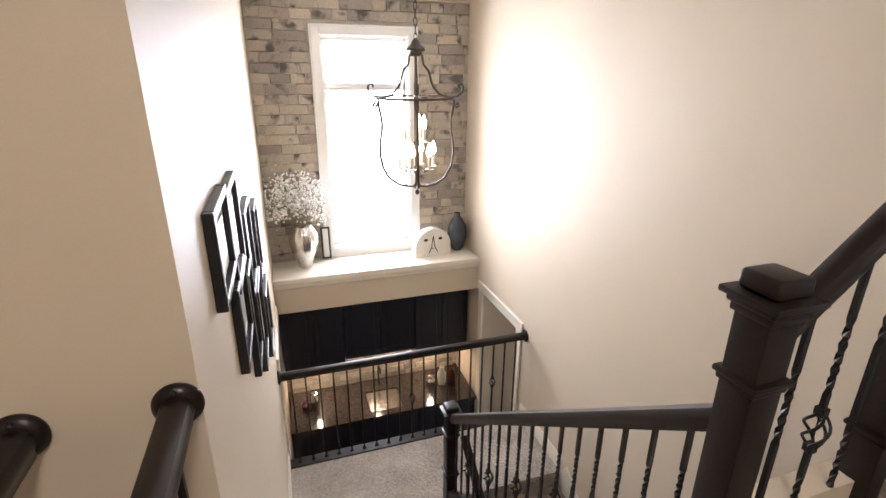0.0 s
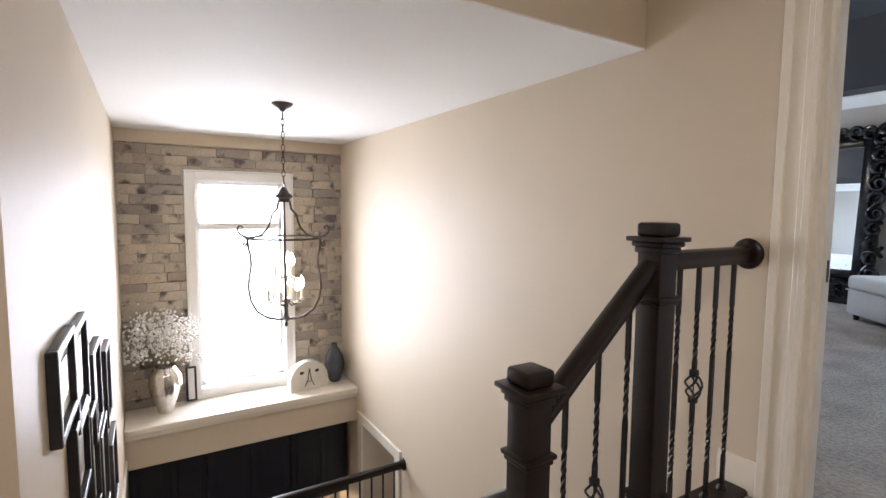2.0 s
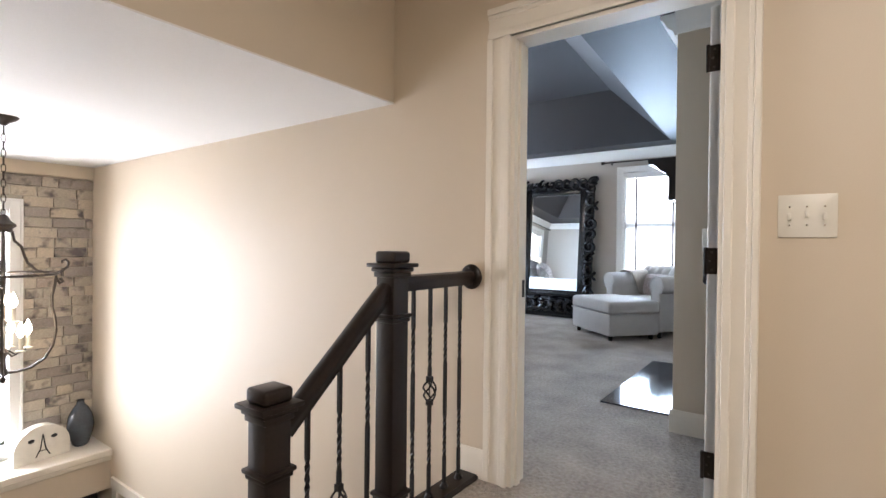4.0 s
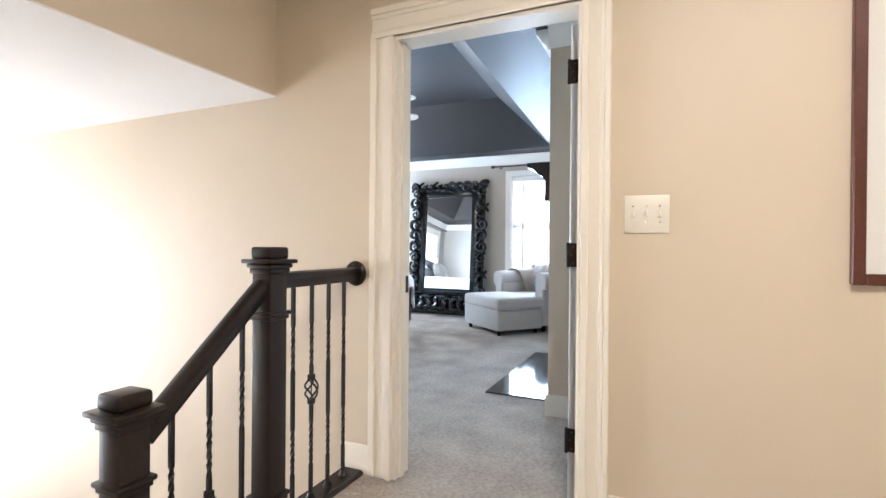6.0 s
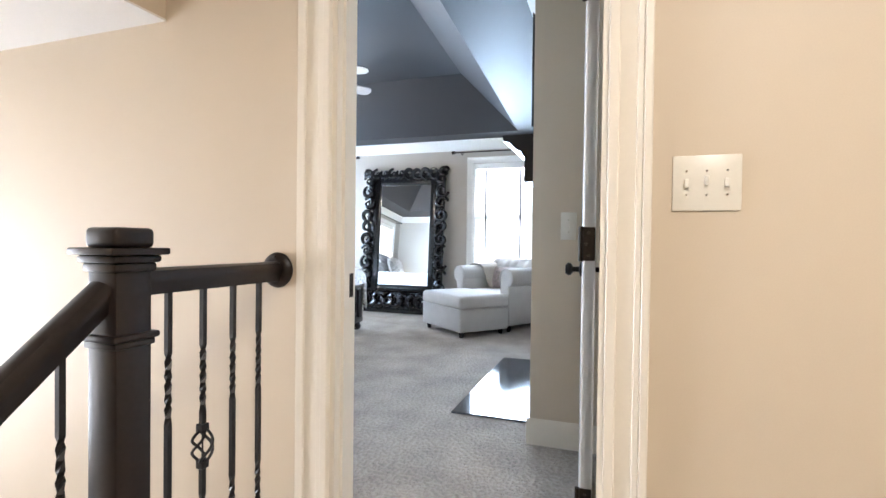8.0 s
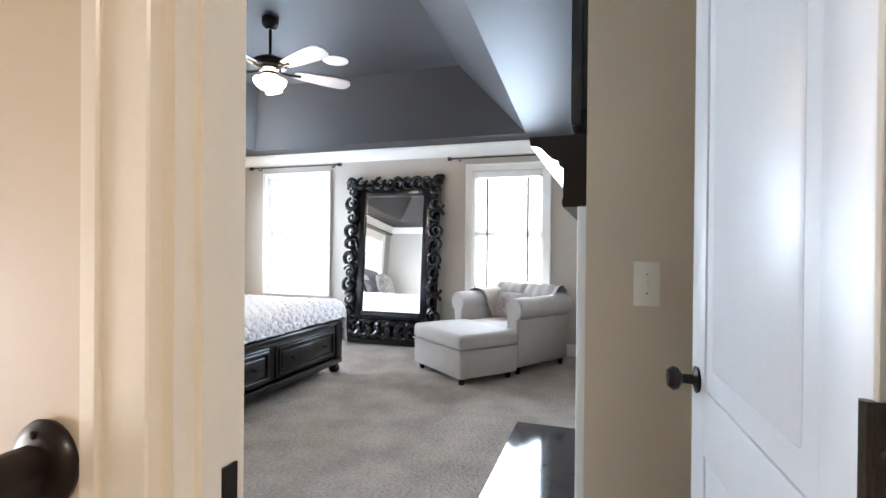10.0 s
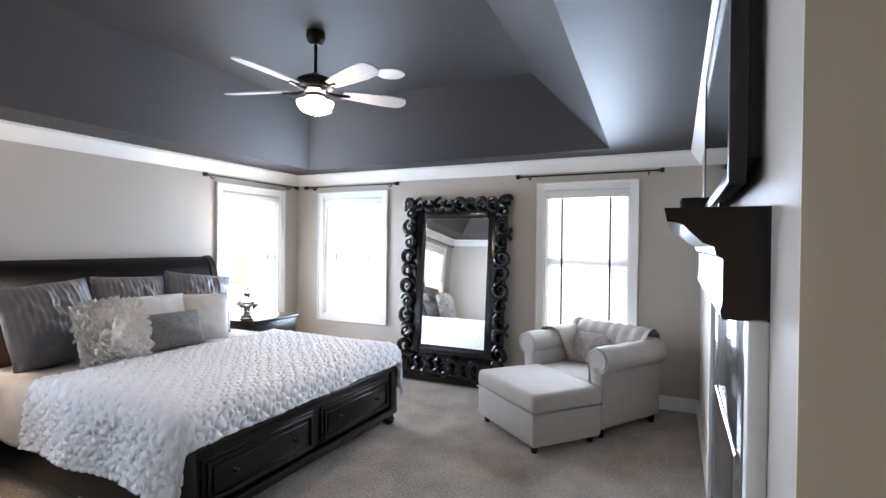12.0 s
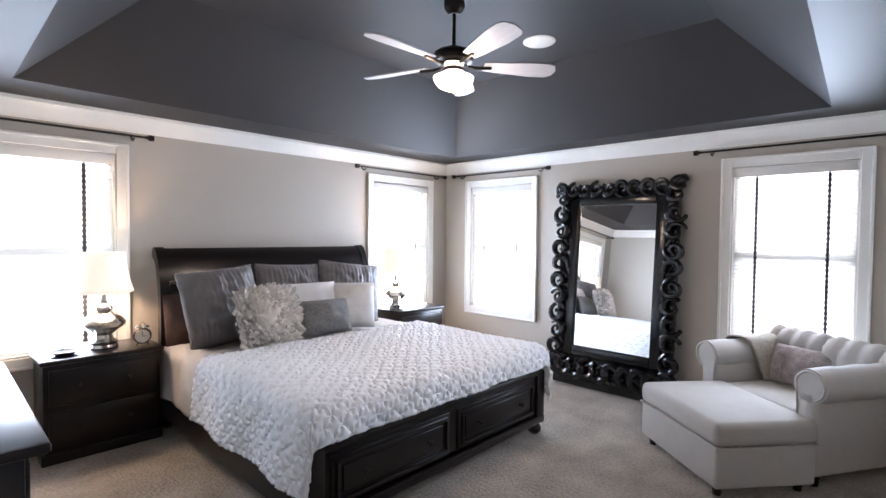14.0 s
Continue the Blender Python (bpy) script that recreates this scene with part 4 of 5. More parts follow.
# sleigh headboard
prof = [(0.0, 0.1), (0.0, 0.95), (0.02, 1.15), (0.07, 1.32), (0.12, 1.4), (0.16, 1.43), (0.2, 1.42), (0.215, 1.38), (0.2, 1.345), (0.165, 1.33), (0.13, 1.29), (0.09, 1.15), (0.07, 0.95), (0.06, 0.1)]
bm = sweep([(-(4.2 + y - 4.2), z) for y, z in prof], (BX0 + 0.06, 4.24, 0), (BX1 - 0.06, 4.24, 0))
part("headboard", bm, ESPRESSO, bed)
for x in (BX0 - 0.0, BX1 - 0.07):
    bm = sweep([(-(y * 1.04 - 0.012), z * 1.008) for y, z in prof], (x, 4.24, 0), (x + 0.07, 4.24, 0))
    part("headboard_post", bm, ESPRESSO, bed)
for x in (BX0 + 0.35, BX0 + 0.95, BX0 + 1.55):
    part("headboard_panel", boxed(x - 0.26, x + 0.26, 4.222, 4.24, 0.75, 1.08, bevel=0.006), ESPRESSO, bed)
bm = sweep([(-0.015, 1.13), (0.008, 1.13), (0.015, 1.15), (0.008, 1.17), (-0.015, 1.17)], (BX0 + 0.07, 4.245, 0), (BX1 - 0.07, 4.245, 0))
part("headboard_moulding", bm, ESPRESSO, bed)
for x0, x1 in ((BX0, BX0 + 0.05), (BX1 - 0.05, BX1)):
    part("side_rail", boxed(x0, x1, BY0 + 0.07, 4.24, 0.1, 0.42, bevel=0.006), ESPRESSO, bed)
fb = boxed(BX0, BX1, BY0, BY0 + 0.07, 0.1, 0.49, bevel=0.008)
part("footboard", fb, ESPRESSO, bed)
part("footboard_cap", boxed(BX0 - 0.015, BX1 + 0.015, BY0 - 0.02, BY0 + 0.09, 0.47, 0.51, bevel=0.012), ESPRESSO, bed)
part("footboard_moulding", sweep([(0, 0), (0.012, 0), (0.02, 0.008), (0.012, 0.018), (0.006, 0.026), (0, 0.026)], (BX1, BY0, 0.15), (BX0, BY0, 0.15)), ESPRESSO, bed)
part("footboard_base", boxed(BX0 - 0.02, BX1 + 0.02, BY0 - 0.028, BY0 + 0.07, 0.09, 0.15, bevel=0.012), ESPRESSO, bed)
for x in (BX0 + 0.03, BX1 - 0.03):
    part("foot_post", boxed(x - 0.05, x + 0.05, BY0 - 0.022, BY0 + 0.08, 0.09, 0.5, bevel=0.008), ESPRESSO, bed)
for x0, x1 in ((BX0 + 0.12, (BX0 + BX1) / 2 - 0.04), ((BX0 + BX1) / 2 + 0.04, BX1 - 0.12)):
    dbm = bmesh.new()
    box(dbm, x0, x1, BY0 - 0.014, BY0, 0.175, 0.44, bevel=0.006)
    dw = part("drawer", dbm, ESPRESSO, bed)
    for a, b, c, d in ((x0 + 0.025, x1 - 0.025, 0.4, 0.42), (x0 + 0.025, x1 - 0.025, 0.195, 0.215), (x0 + 0.025, x0 + 0.045, 0.215, 0.4), (x1 - 0.045, x1 - 0.025, 0.215, 0.4)):
        part("moulding", boxed(a, b, BY0 - 0.03, BY0 - 0.012, c, d, bevel=0.007), ESPRESSO, dw)
    part("panel", boxed(x0 + 0.065, x1 - 0.065, BY0 - 0.024, BY0 - 0.012, 0.235, 0.38, bevel=0.009), ESPRESSO, dw)
    for x in (x0 + 0.2, x1 - 0.2):
        part("knob", lathe([(0.016, 0), (0.008, 0.008), (0.008, 0.016), (0.017, 0.024), (0.012, 0.032), (0, 0.034)], 14), BRONZE, dw, "dark bronze drawer knob", at=pose(x, BY0 - 0.023, 0.31, 90))
for x, y in ((BX0 + 0.04, BY0 + 0.03), (BX1 - 0.04, BY0 + 0.03), (BX0 + 0.04, 4.25), (BX1 - 0.04, 4.25)):
    part("bun_foot", lathe([(0.03, 0), (0.05, 0.02), (0.055, 0.05), (0.04, 0.08), (0.045, 0.1)], 16, at=(x, y, 0)), ESPRESSO, bed)
part("mattress", boxed(BX0 + 0.06, BX1 - 0.06, BY0 + 0.1, 4.2, 0.4, 0.64, bevel=0.05, seg=4), WHITEPILLOW, bed, "white mattress")


def cover(name, x0, x1, y0, y1, top, hang_x, hang_y, pattern, mat, label, nx=150, ny=100, flare=0.06):
    """A bedcover laid over the mattress: hangs over both sides and, by hang_y, over the foot."""
    bm = bmesh.new()
    R = 0.09

    def wrap(s, hang):
        """The way out and down at s metres past the edge."""
        q = R * math.pi / 2
        if s <= 0:
            return s, 0.0
        if s < q:
            a = s / R
            return R * math.sin(a), R * (1 - math.cos(a))
        return R + (s - q) * flare, R + (s - q)
    w, l = x1 - x0, y1 - y0
    rows = []
    for j in range(ny + 1):
        row = []
        ty = -hang_y + (l + hang_y) * j / ny
        for i in range(nx + 1):
            sx = -hang_x + (w + 2 * hang_x) * i / nx
            ox, dx = (0, 0)
            if sx < R:
                o, dx = wrap(R - sx, hang_x)
                x = x0 + R - o
            elif sx > w - R:
                o, dx = wrap(sx - w + R, hang_x)
                x = x1 - R + o
            else:
                x = x0 + sx
            if ty < R and hang_y > 0:
                o, dy = wrap(R - ty, hang_y)
                y = y0 + R - o
            else:
                y, dy = y0 + ty, 0
            drop = max(dx, dy) + 0.35 * min(dx, dy)
            wave = 0.02 * math.sin(y * 9 + 1.3 * math.sin(x * 4)) * min(1, dx * 5) + 0.012 * math.sin(x * 11) * min(1, dy * 5)
            puff = pattern(sx, ty)
            p = Vector((x, y, top - drop))
            nrm = Vector((-1 if sx < R else 1 if sx > w - R else 0, 0, 0)) * min(1, dx * 6) + Vector((0, -1, 0)) * min(1, dy * 6) + Vector((0, 0, 1)) * (1 - min(1, max(dx, dy) * 6))
            p += nrm.normalized() * (puff + wave)
            p.z += 0.012 * noise.noise(Vector((x * 2.2, y * 2.2, 3)))
            row.append(bm.verts.new(p))
        rows.append(row)
    for a, b in zip(rows, rows[1:]):
        for i in range(nx):
            bm.faces.new((a[i], a[i + 1], b[i + 1], b[i]))
    ob = part(name, bm, mat, None, smooth=True)
    md = ob.modifiers.new("thickness", "SOLIDIFY")
    md.thickness, md.offset = 0.012, -1
    return tagged(ob, label, "bedding")


def pintuck(sx, ty):
    """Diamond cells pulled together at their corners, with folds running to them."""
    sx += 0.012 * noise.noise(Vector((sx * 5, ty * 5, 7)))
    ty += 0.012 * noise.noise(Vector((sx * 5, ty * 5, 13)))
    c = 0.112
    u, v = (sx + ty) / c, (sx - ty) / c
    ku, kv = u - round(u), v - round(v)
    r = math.hypot(ku, kv)
    cell = min(1, r / 0.6) ** 0.6
    turn_ = noise.noise(Vector((round(u) * 3.7, round(v) * 5.1, 1))) * 6
    star = math.cos(4 * math.atan2(kv, ku) + turn_) * math.exp(-((r - 0.28) / 0.22) ** 2)
    ridge = 0.5 * abs(math.sin(math.pi * u)) ** 0.5 + 0.5 * abs(math.sin(math.pi * v)) ** 0.5
    return 0.011 * cell + 0.008 * star + 0.008 * ridge + 0.005 * noise.noise(Vector((sx * 18, ty * 18, 0)))


def wrinkle(sx, ty):
    return 0.014 * noise.noise(Vector((sx * 4, ty * 7, 2))) + 0.007 * noise.noise(Vector((sx * 14, ty * 10, 5)))


cover("duvet", BX0 - 0.012, BX1 + 0.012, 2.95, 4.2, 0.685, 0.36, 0.0, wrinkle, DUVET, "pale taupe duvet drawn smooth over the bed", 110, 60)
cover("quilt", BX0 - 0.02, BX1 + 0.02, BY0 - 0.055, 3.42, 0.705, 0.36, 0.12, pintuck, QUILT, "white pintucked quilt spread over the foot", 330, 190, 0.12)


def pillow(name, m, bm, mat, label, fringe=None):
    pl = thing(name, m, label, "pillow", "pillows on the bed")
    part("cushion", bm, mat, pl)
    return pl


pillow("sleeping_pillow", pose(2.0, 4.1, 0.68, -10, 0, 4), cushion(0.5, 0.4, 0.16, ruck=0.02, seed=1), BROWNPILLOW, "brown satin pillow propped on the headboard")
for x, y, rz, tilt, wd, lean in ((2.16, 3.86, 7, -17, 0.62, -4), (2.76, 3.98, -2, -13, 0.6, 2), (3.32, 3.9, -12, -15, 0.62, 7)):
    sh = pillow("euro_sham", pose(x, y, 0.69, tilt, lean, rz), cushion(wd, 0.6, 0.26, 64, 0.08, 0.03, int(x * 10), 15), SHAM, "grey satin pleated square sham")
    pts = []
    for u, v in ((-1, -1), (1, -1), (1, 1), (-1, 1), (-1, -1)):
        pts.append((u * wd / 2, 0, 0.3 + v * 0.3))
    edge = []
    for a, b in zip(pts, pts[1:]):
        for k in range(24):
            f = k / 24
            bow = 0.03 * (1 - (2 * f - 1) ** 2) * 0.6
            p = Vector(a).lerp(Vector(b), f)
            c_ = Vector((0, 0, 0.3))
            edge.append(p + (c_ - p).normalized() * bow + Vector((0, 0.008 * math.sin(k * 2.3), 0)))
    part("ruffled_edge", tube(edge + edge[:1], 0.012, 6), SHAM, sh)
pillow("white_pillow", pose(2.78, 3.74, 0.7, -18, 0, -3), cushion(0.66, 0.44, 0.24, ruck=0.015, seed=4), WHITEPILLOW, "white cotton pillow with soft creases")
pillow("white_pillow", pose(3.18, 3.68, 0.7, -16, 0, -35), cushion(0.44, 0.42, 0.24, ruck=0.015, seed=7), WHITEPILLOW, "white cotton pillow leaning at an angle")
pillow("grey_lumbar_pillow", pose(2.84, 3.54, 0.71, -22, 0, -6), cushion(0.48, 0.3, 0.18, ruck=0.02, seed=9), GREYKNIT, "dark grey textured lumbar pillow")
rp = pillow("ruffled_pillow", pose(2.32, 3.5, 0.71, -20, 0, 3), cushion(0.48, 0.44, 0.18, ruck=0.03, seed=11), RUFFLE, "ivory pillow covered in ruffled petals")
rng = random.Random(3)
bm = bmesh.new()
for k in range(330):
    rad = 0.335 * math.sqrt((k + 0.5) / 330)
    a = k * 2.399963
    sq = max(abs(math.cos(a)), abs(math.sin(a))) ** -0.75
    x, z = rad * math.cos(a) * 0.78 * sq, rad * math.sin(a) * 0.7 * sq
    yb = -0.075 * max(0, 1 - (rad / 0.34) ** 2) ** 0.5 - 0.003
    t = rng.uniform(-1.1, 1.1)
    dx, dz = math.cos(a + t), math.sin(a + t)
    s = rng.uniform(0.028, 0.046)
    vs = []
    for i in range(3):
        for j in range(3):
            u, v = j - 1, i / 2
            out = v * s * 0.9
            vs.append(bm.verts.new((x + dx * out - dz * u * s * 0.42, yb - v * s * 0.85 * (1.1 - 0.25 * u * u) + 0.009 * rng.uniform(-1, 1) * (0.4 + v), 0.21 + z + dz * out + dx * u * s * 0.42)))
    for i in range(2):
        for j in range(2):
            q = i * 3 + j
            bm.faces.new((vs[q], vs[q + 1], vs[q + 4], vs[q + 3]))
tagged(part("ruffle", bm, RUFFLE, rp), kind="stuff")


# nightstands, lamps, clock
def nightstand(m, w, label):
    ns = thing("nightstand", m, label, "nightstand", "nightstands beside the bed")
    part("body", boxed(-w / 2 + 0.02, w / 2 - 0.02, -0.2, 0.2, 0.04, 0.67, bevel=0.004), ESPRESSO, ns)
    part("top", boxed(-w / 2, w / 2, -0.235, 0.22, 0.67, 0.705, bevel=0.01), ESPRESSO, ns)
    part("plinth", boxed(-w / 2 + 0.005, w / 2 - 0.005, -0.215, 0.2, 0.0, 0.07, bevel=0.008), ESPRESSO, ns)
    for z in (0.11, 0.39):
        d_ = part("drawer", boxed(-w / 2 + 0.05, w / 2 - 0.05, -0.215, -0.2, z, z + 0.24, bevel=0.005), ESPRESSO, ns)
        for x in (-w / 5, w / 5):
            part("knob", lathe([(0.014, 0), (0.007, 0.008), (0.015, 0.02), (0, 0.028)], 12), BRONZE, d_, at=pose(x, -0.215, z + 0.12, 90))
    return ns


nightstand(pose(1.355, 4.27, 0), 0.74, "espresso nightstand beneath a silver lamp")
nightstand(pose(4.47, 4.27, 0), 0.74, "espresso nightstand in the window corner")


def table_lamp(m, label, shade=True):
    tl = thing("table_lamp", m, label, "lamp", "bedside lamps")
    body = [(0.075, 0), (0.078, 0.01), (0.07, 0.03), (0.075, 0.05), (0.05, 0.075), (0.045, 0.1), (0.075, 0.13), (0.115, 0.165), (0.12, 0.19), (0.1, 0.225), (0.06, 0.25), (0.04, 0.27), (0.05, 0.29), (0.045, 0.31), (0.02, 0.33), (0.014, 0.4)]
    part("base", lathe([(q * 1.18, z_) for q, z_ in body], 32), SILVER, tl, "mercury silver turned base")
    bm = bmesh.new()
    rings = []
    for f in [k / 8 for k in range(9)]:
        r = 0.195 - 0.055 * f - 0.012 * math.sin(math.pi * f)
        rings.append([bm.verts.new((r * math.cos(2 * math.pi * k / 40), r * math.sin(2 * math.pi * k / 40), 0.415 + 0.29 * f)) for k in range(40)])
    for a, b in zip(rings, rings[1:]):
        for k in range(40):
            bm.faces.new((a[k], a[(k + 1) % 40], b[(k + 1) % 40], b[k]))
    sd = part("shade", bm, SHADECLOTH, tl, "cream fabric drum shade")
    md = sd.modifiers.new("thickness", "SOLIDIFY")
    md.thickness = 0.003
    part("finial", lathe([(0.004, 0.68), (0.01, 0.7), (0.012, 0.715), (0, 0.725)], 10), SILVER, tl)
    return tl


table_lamp(pose(1.385, 4.26, 0.705), "silver bedside lamp with lit cream shade")
bulb("bedside_light", (1.385, 4.26, 1.25), 24, WARM, 0.05)
table_lamp(pose(4.225, 4.25, 0.705), "silver bedside lamp standing before the window")
bulb("bedside_light", (4.225, 4.25, 1.25), 24, WARM, 0.05)
ck = thing("alarm_clock", pose(1.61, 4.15, 0.705, 0, 0, -18), "round silver twin-bell alarm clock", "clock")
part("case", lathe([(0.055, 0), (0.06, 0.01), (0.06, 0.04), (0.05, 0.05)], 28), PEWTER, ck, at=pose(0, 0.025, 0.075, 90))
part("dial", lathe([(0.049, 0), (0.049, 0.003)], 28), CREAMGLAZE, ck, "cream dial", at=pose(0, -0.026, 0.075, 90))
part("pointer", boxed(-0.002, 0.002, -0.031, -0.0295, 0.075, 0.11), IRON, ck)
part("pointer", boxed(0, 0.026, -0.031, -0.0295, 0.073, 0.077), IRON, ck)
for x in (-0.025, 0.025):
    part("bell", lathe([(0.022, 0), (0.018, 0.012), (0.006, 0.018)], 14, at=(x, 0, 0.138)), SILVER, ck)
    part("leg", tube([(x, 0, 0.03), (x * 1.6, 0, 0)], 0.005, 6), PEWTER, ck)
part("bell_hanger", tube([(-0.018, 0, 0.155), (0, 0, 0.18), (0.018, 0, 0.155)], 0.003, 6), PEWTER, ck)
tr = thing("trinket_dish", pose(1.14, 4.18, 0.705, 0, 0, 10), "small dark scalloped dish on the nightstand", "dish")
part("dish", lathe([(0.05, 0), (0.06, 0.01), (0.08, 0.025), (0.085, 0.03), (0.07, 0.022), (0.0, 0.012)], 16), BRONZE, tr)

# dresser along the door wall
ds = thing("dresser", pose(0.14, 1.8, 0), "long espresso dresser catching window glare", "dresser")
part("body", boxed(0, 0.54, 0.02, 1.28, 0.05, 0.9, bevel=0.005), ESPRESSO, ds)
part("top", boxed(0, 0.6, 0, 1.3, 0.9, 0.935, bevel=0.01), ESPRESSO, ds)
part("plinth", boxed(0, 0.57, 0.01, 1.29, 0, 0.08, bevel=0.008), ESPRESSO, ds)
for z in (0.12, 0.38, 0.64):
    for y in (0.06, 0.67):
        d_ = part("drawer", boxed(0.54, 0.556, y, y + 0.57, z, z + 0.23, bevel=0.005), ESPRESSO, ds)
        part("knob", lathe([(0.014, 0), (0.007, 0.008), (0.015, 0.02), (0, 0.028)], 12), BRONZE, d_, at=pose(0.556, y + 0.285, z + 0.115, 0, 90, 0))

# carved leaning mirror
MW, MH = 1.33, 2.13
mr = thing("floor_mirror", pose(5.15, 2.11, 0.02, 0, 0, -90) @ pose(0, 0, 0, -4.5), "huge black carved baroque mirror leaning on the wall", "mirror")
part("glass", boxed(-0.42, 0.42, 0.012, 0.018, 0.38, 1.9), MIRROR, mr, "silvered mirror glass", smooth=False)
bm = bmesh.new()
for a, b, c, d in ((-0.5, -0.4, 0.3, 1.97), (0.4, 0.5, 0.3, 1.97), (-0.4, 0.4, 1.87, 1.97), (-0.4, 0.4, 0.3, 0.4)):
    box(bm, a, b, -0.02, 0.03, c, d, bevel=0.012, seg=2)
part("inner_frame", bm, CARVED, mr)
bm = bmesh.new()
for a, b, c, d in ((-0.615, -0.5, 0.08, 2.05), (0.5, 0.615, 0.08, 2.05), (-0.5, 0.5, 1.97, 2.05), (-0.5, 0.5, 0.08, 0.3)):
    box(bm, a, b, 0.005, 0.035, c, d, bevel=0.01, seg=1)
part("back_frame", bm, CARVED, mr)


def scroll(cx, cz, r, turn, flip, lift=-0.015):
    """A carved C scroll with a leaf tail."""
    pts = []
    for k in range(30):
        f = k / 29
        a = f * 1.2 * 2 * math.pi
        q = r * (1.12 - 0.85 * f)
        x, z = q * math.cos(a) * flip, q * math.sin(a)
        pts.append((cx + x * math.cos(turn) - z * math.sin(turn), lift - 0.03 * math.sin(math.pi * f), cz + x * math.sin(turn) + z * math.cos(turn)))
    return tube(pts, 0.031 * r / 0.1, 8, taper=lambda f: 0.55 + 0.75 * math.sin(math.pi * min(1, f * 1.15 + 0.1)))


def leaf_bm(cx, cz, l, w, turn):
    bm_ = bmesh.new()
    r = bmesh.ops.create_uvsphere(bm_, u_segments=12, v_segments=8, radius=1)
    m_ = Matrix.Translation((cx, -0.02, cz)) @ Matrix.Rotation(-turn, 4, "Y") @ Matrix.Diagonal((l, 0.022, w, 1))
    bmesh.ops.transform(bm_, matrix=m_, verts=r["verts"])
    for v in bm_.verts:
        v.co.y += 0.008 * math.sin(v.co.x * 90) * math.cos(v.co.z * 70)
    return bm_


nv = 11
for i in range(nv):
    z = 0.2 + (1.95 - 0.2) * i / (nv - 1)
    for sgn in (-1, 1):
        part("carved_scroll", scroll(sgn * 0.585, z, 0.082, 0.5 * sgn + (2.4 if i % 2 else 0) + 0.3 * math.sin(i * 2.1), sgn if i % 3 else -sgn), CARVED, mr)
        part("carved_leaf", leaf_bm(sgn * 0.54, z + 0.08, 0.07, 0.028, sgn * (0.9 if i % 2 else 0.5)), CARVED, mr)
for i in range(8):
    x = -0.46 + 0.92 * i / 7
    for zz, rr in ((2.035, 0.075), (0.18, 0.1)):
        part("carved_scroll", scroll(x, zz, rr, 1.6 + (0.8 if i % 2 else 0), 1 if i < 4 else -1), CARVED, mr)
        part("carved_leaf", leaf_bm(x + 0.06, zz - 0.02, 0.06, 0.03, 0.4 * (1 if i % 2 else -1)), CARVED, mr)
for sx in (-1, 1):
    for z in (0.14, 2.06):
        part("carved_corner", leaf_bm(sx * 0.59, z, 0.1, 0.06, sx * 0.7), CARVED, mr)
        part("carved_scroll", scroll(sx * 0.6, z + (0.04 if z < 1 else -0.02), 0.07, 0.4, sx), CARVED, mr)
part("foot_rail", boxed(-0.6, 0.6, -0.03, 0.03, -0.012, 0.1, bevel=0.012), CARVED, mr)

# ottoman and armchair
ot = thing("ottoman", pose(4.23, 0.87, 0, 0, 0, 50), "oatmeal linen ottoman before the armchair", "ottoman")
part("base", boxed(-0.43, 0.43, -0.33, 0.33, 0.06, 0.31, bevel=0.02, seg=3), LINEN, ot)
tp = boxed(-0.44, 0.44, -0.34, 0.34, 0.31, 0.46, bevel=0.045, seg=4)
bmesh.ops.subdivide_edges(tp, edges=tp.edges[:], cuts=2, use_grid_fill=True)
for v in tp.verts:
    if v.co.z > 0.44:
        v.co.z += 0.018 * max(0, 1 - (v.co.x / 0.44) ** 2) * max(0, 1 - (v.co.y / 0.34) ** 2)
part("cushion", tp, LINEN, ot)
part("piping", tube([(x, y, 0.31) for x, y in ((-0.437, -0.337), (0.437, -0.337), (0.437, 0.337), (-0.437, 0.337), (-0.437, -0.337))], 0.006, 6), LINEN, ot)
for x, y in ((-0.36, -0.27), (0.36, -0.27), (-0.36, 0.27), (0.36, 0.27)):
    part("leg", lathe([(0.022, 0), (0.026, 0.02), (0.03, 0.07)], 10, at=(x, y, 0)), ESPRESSO, ot)

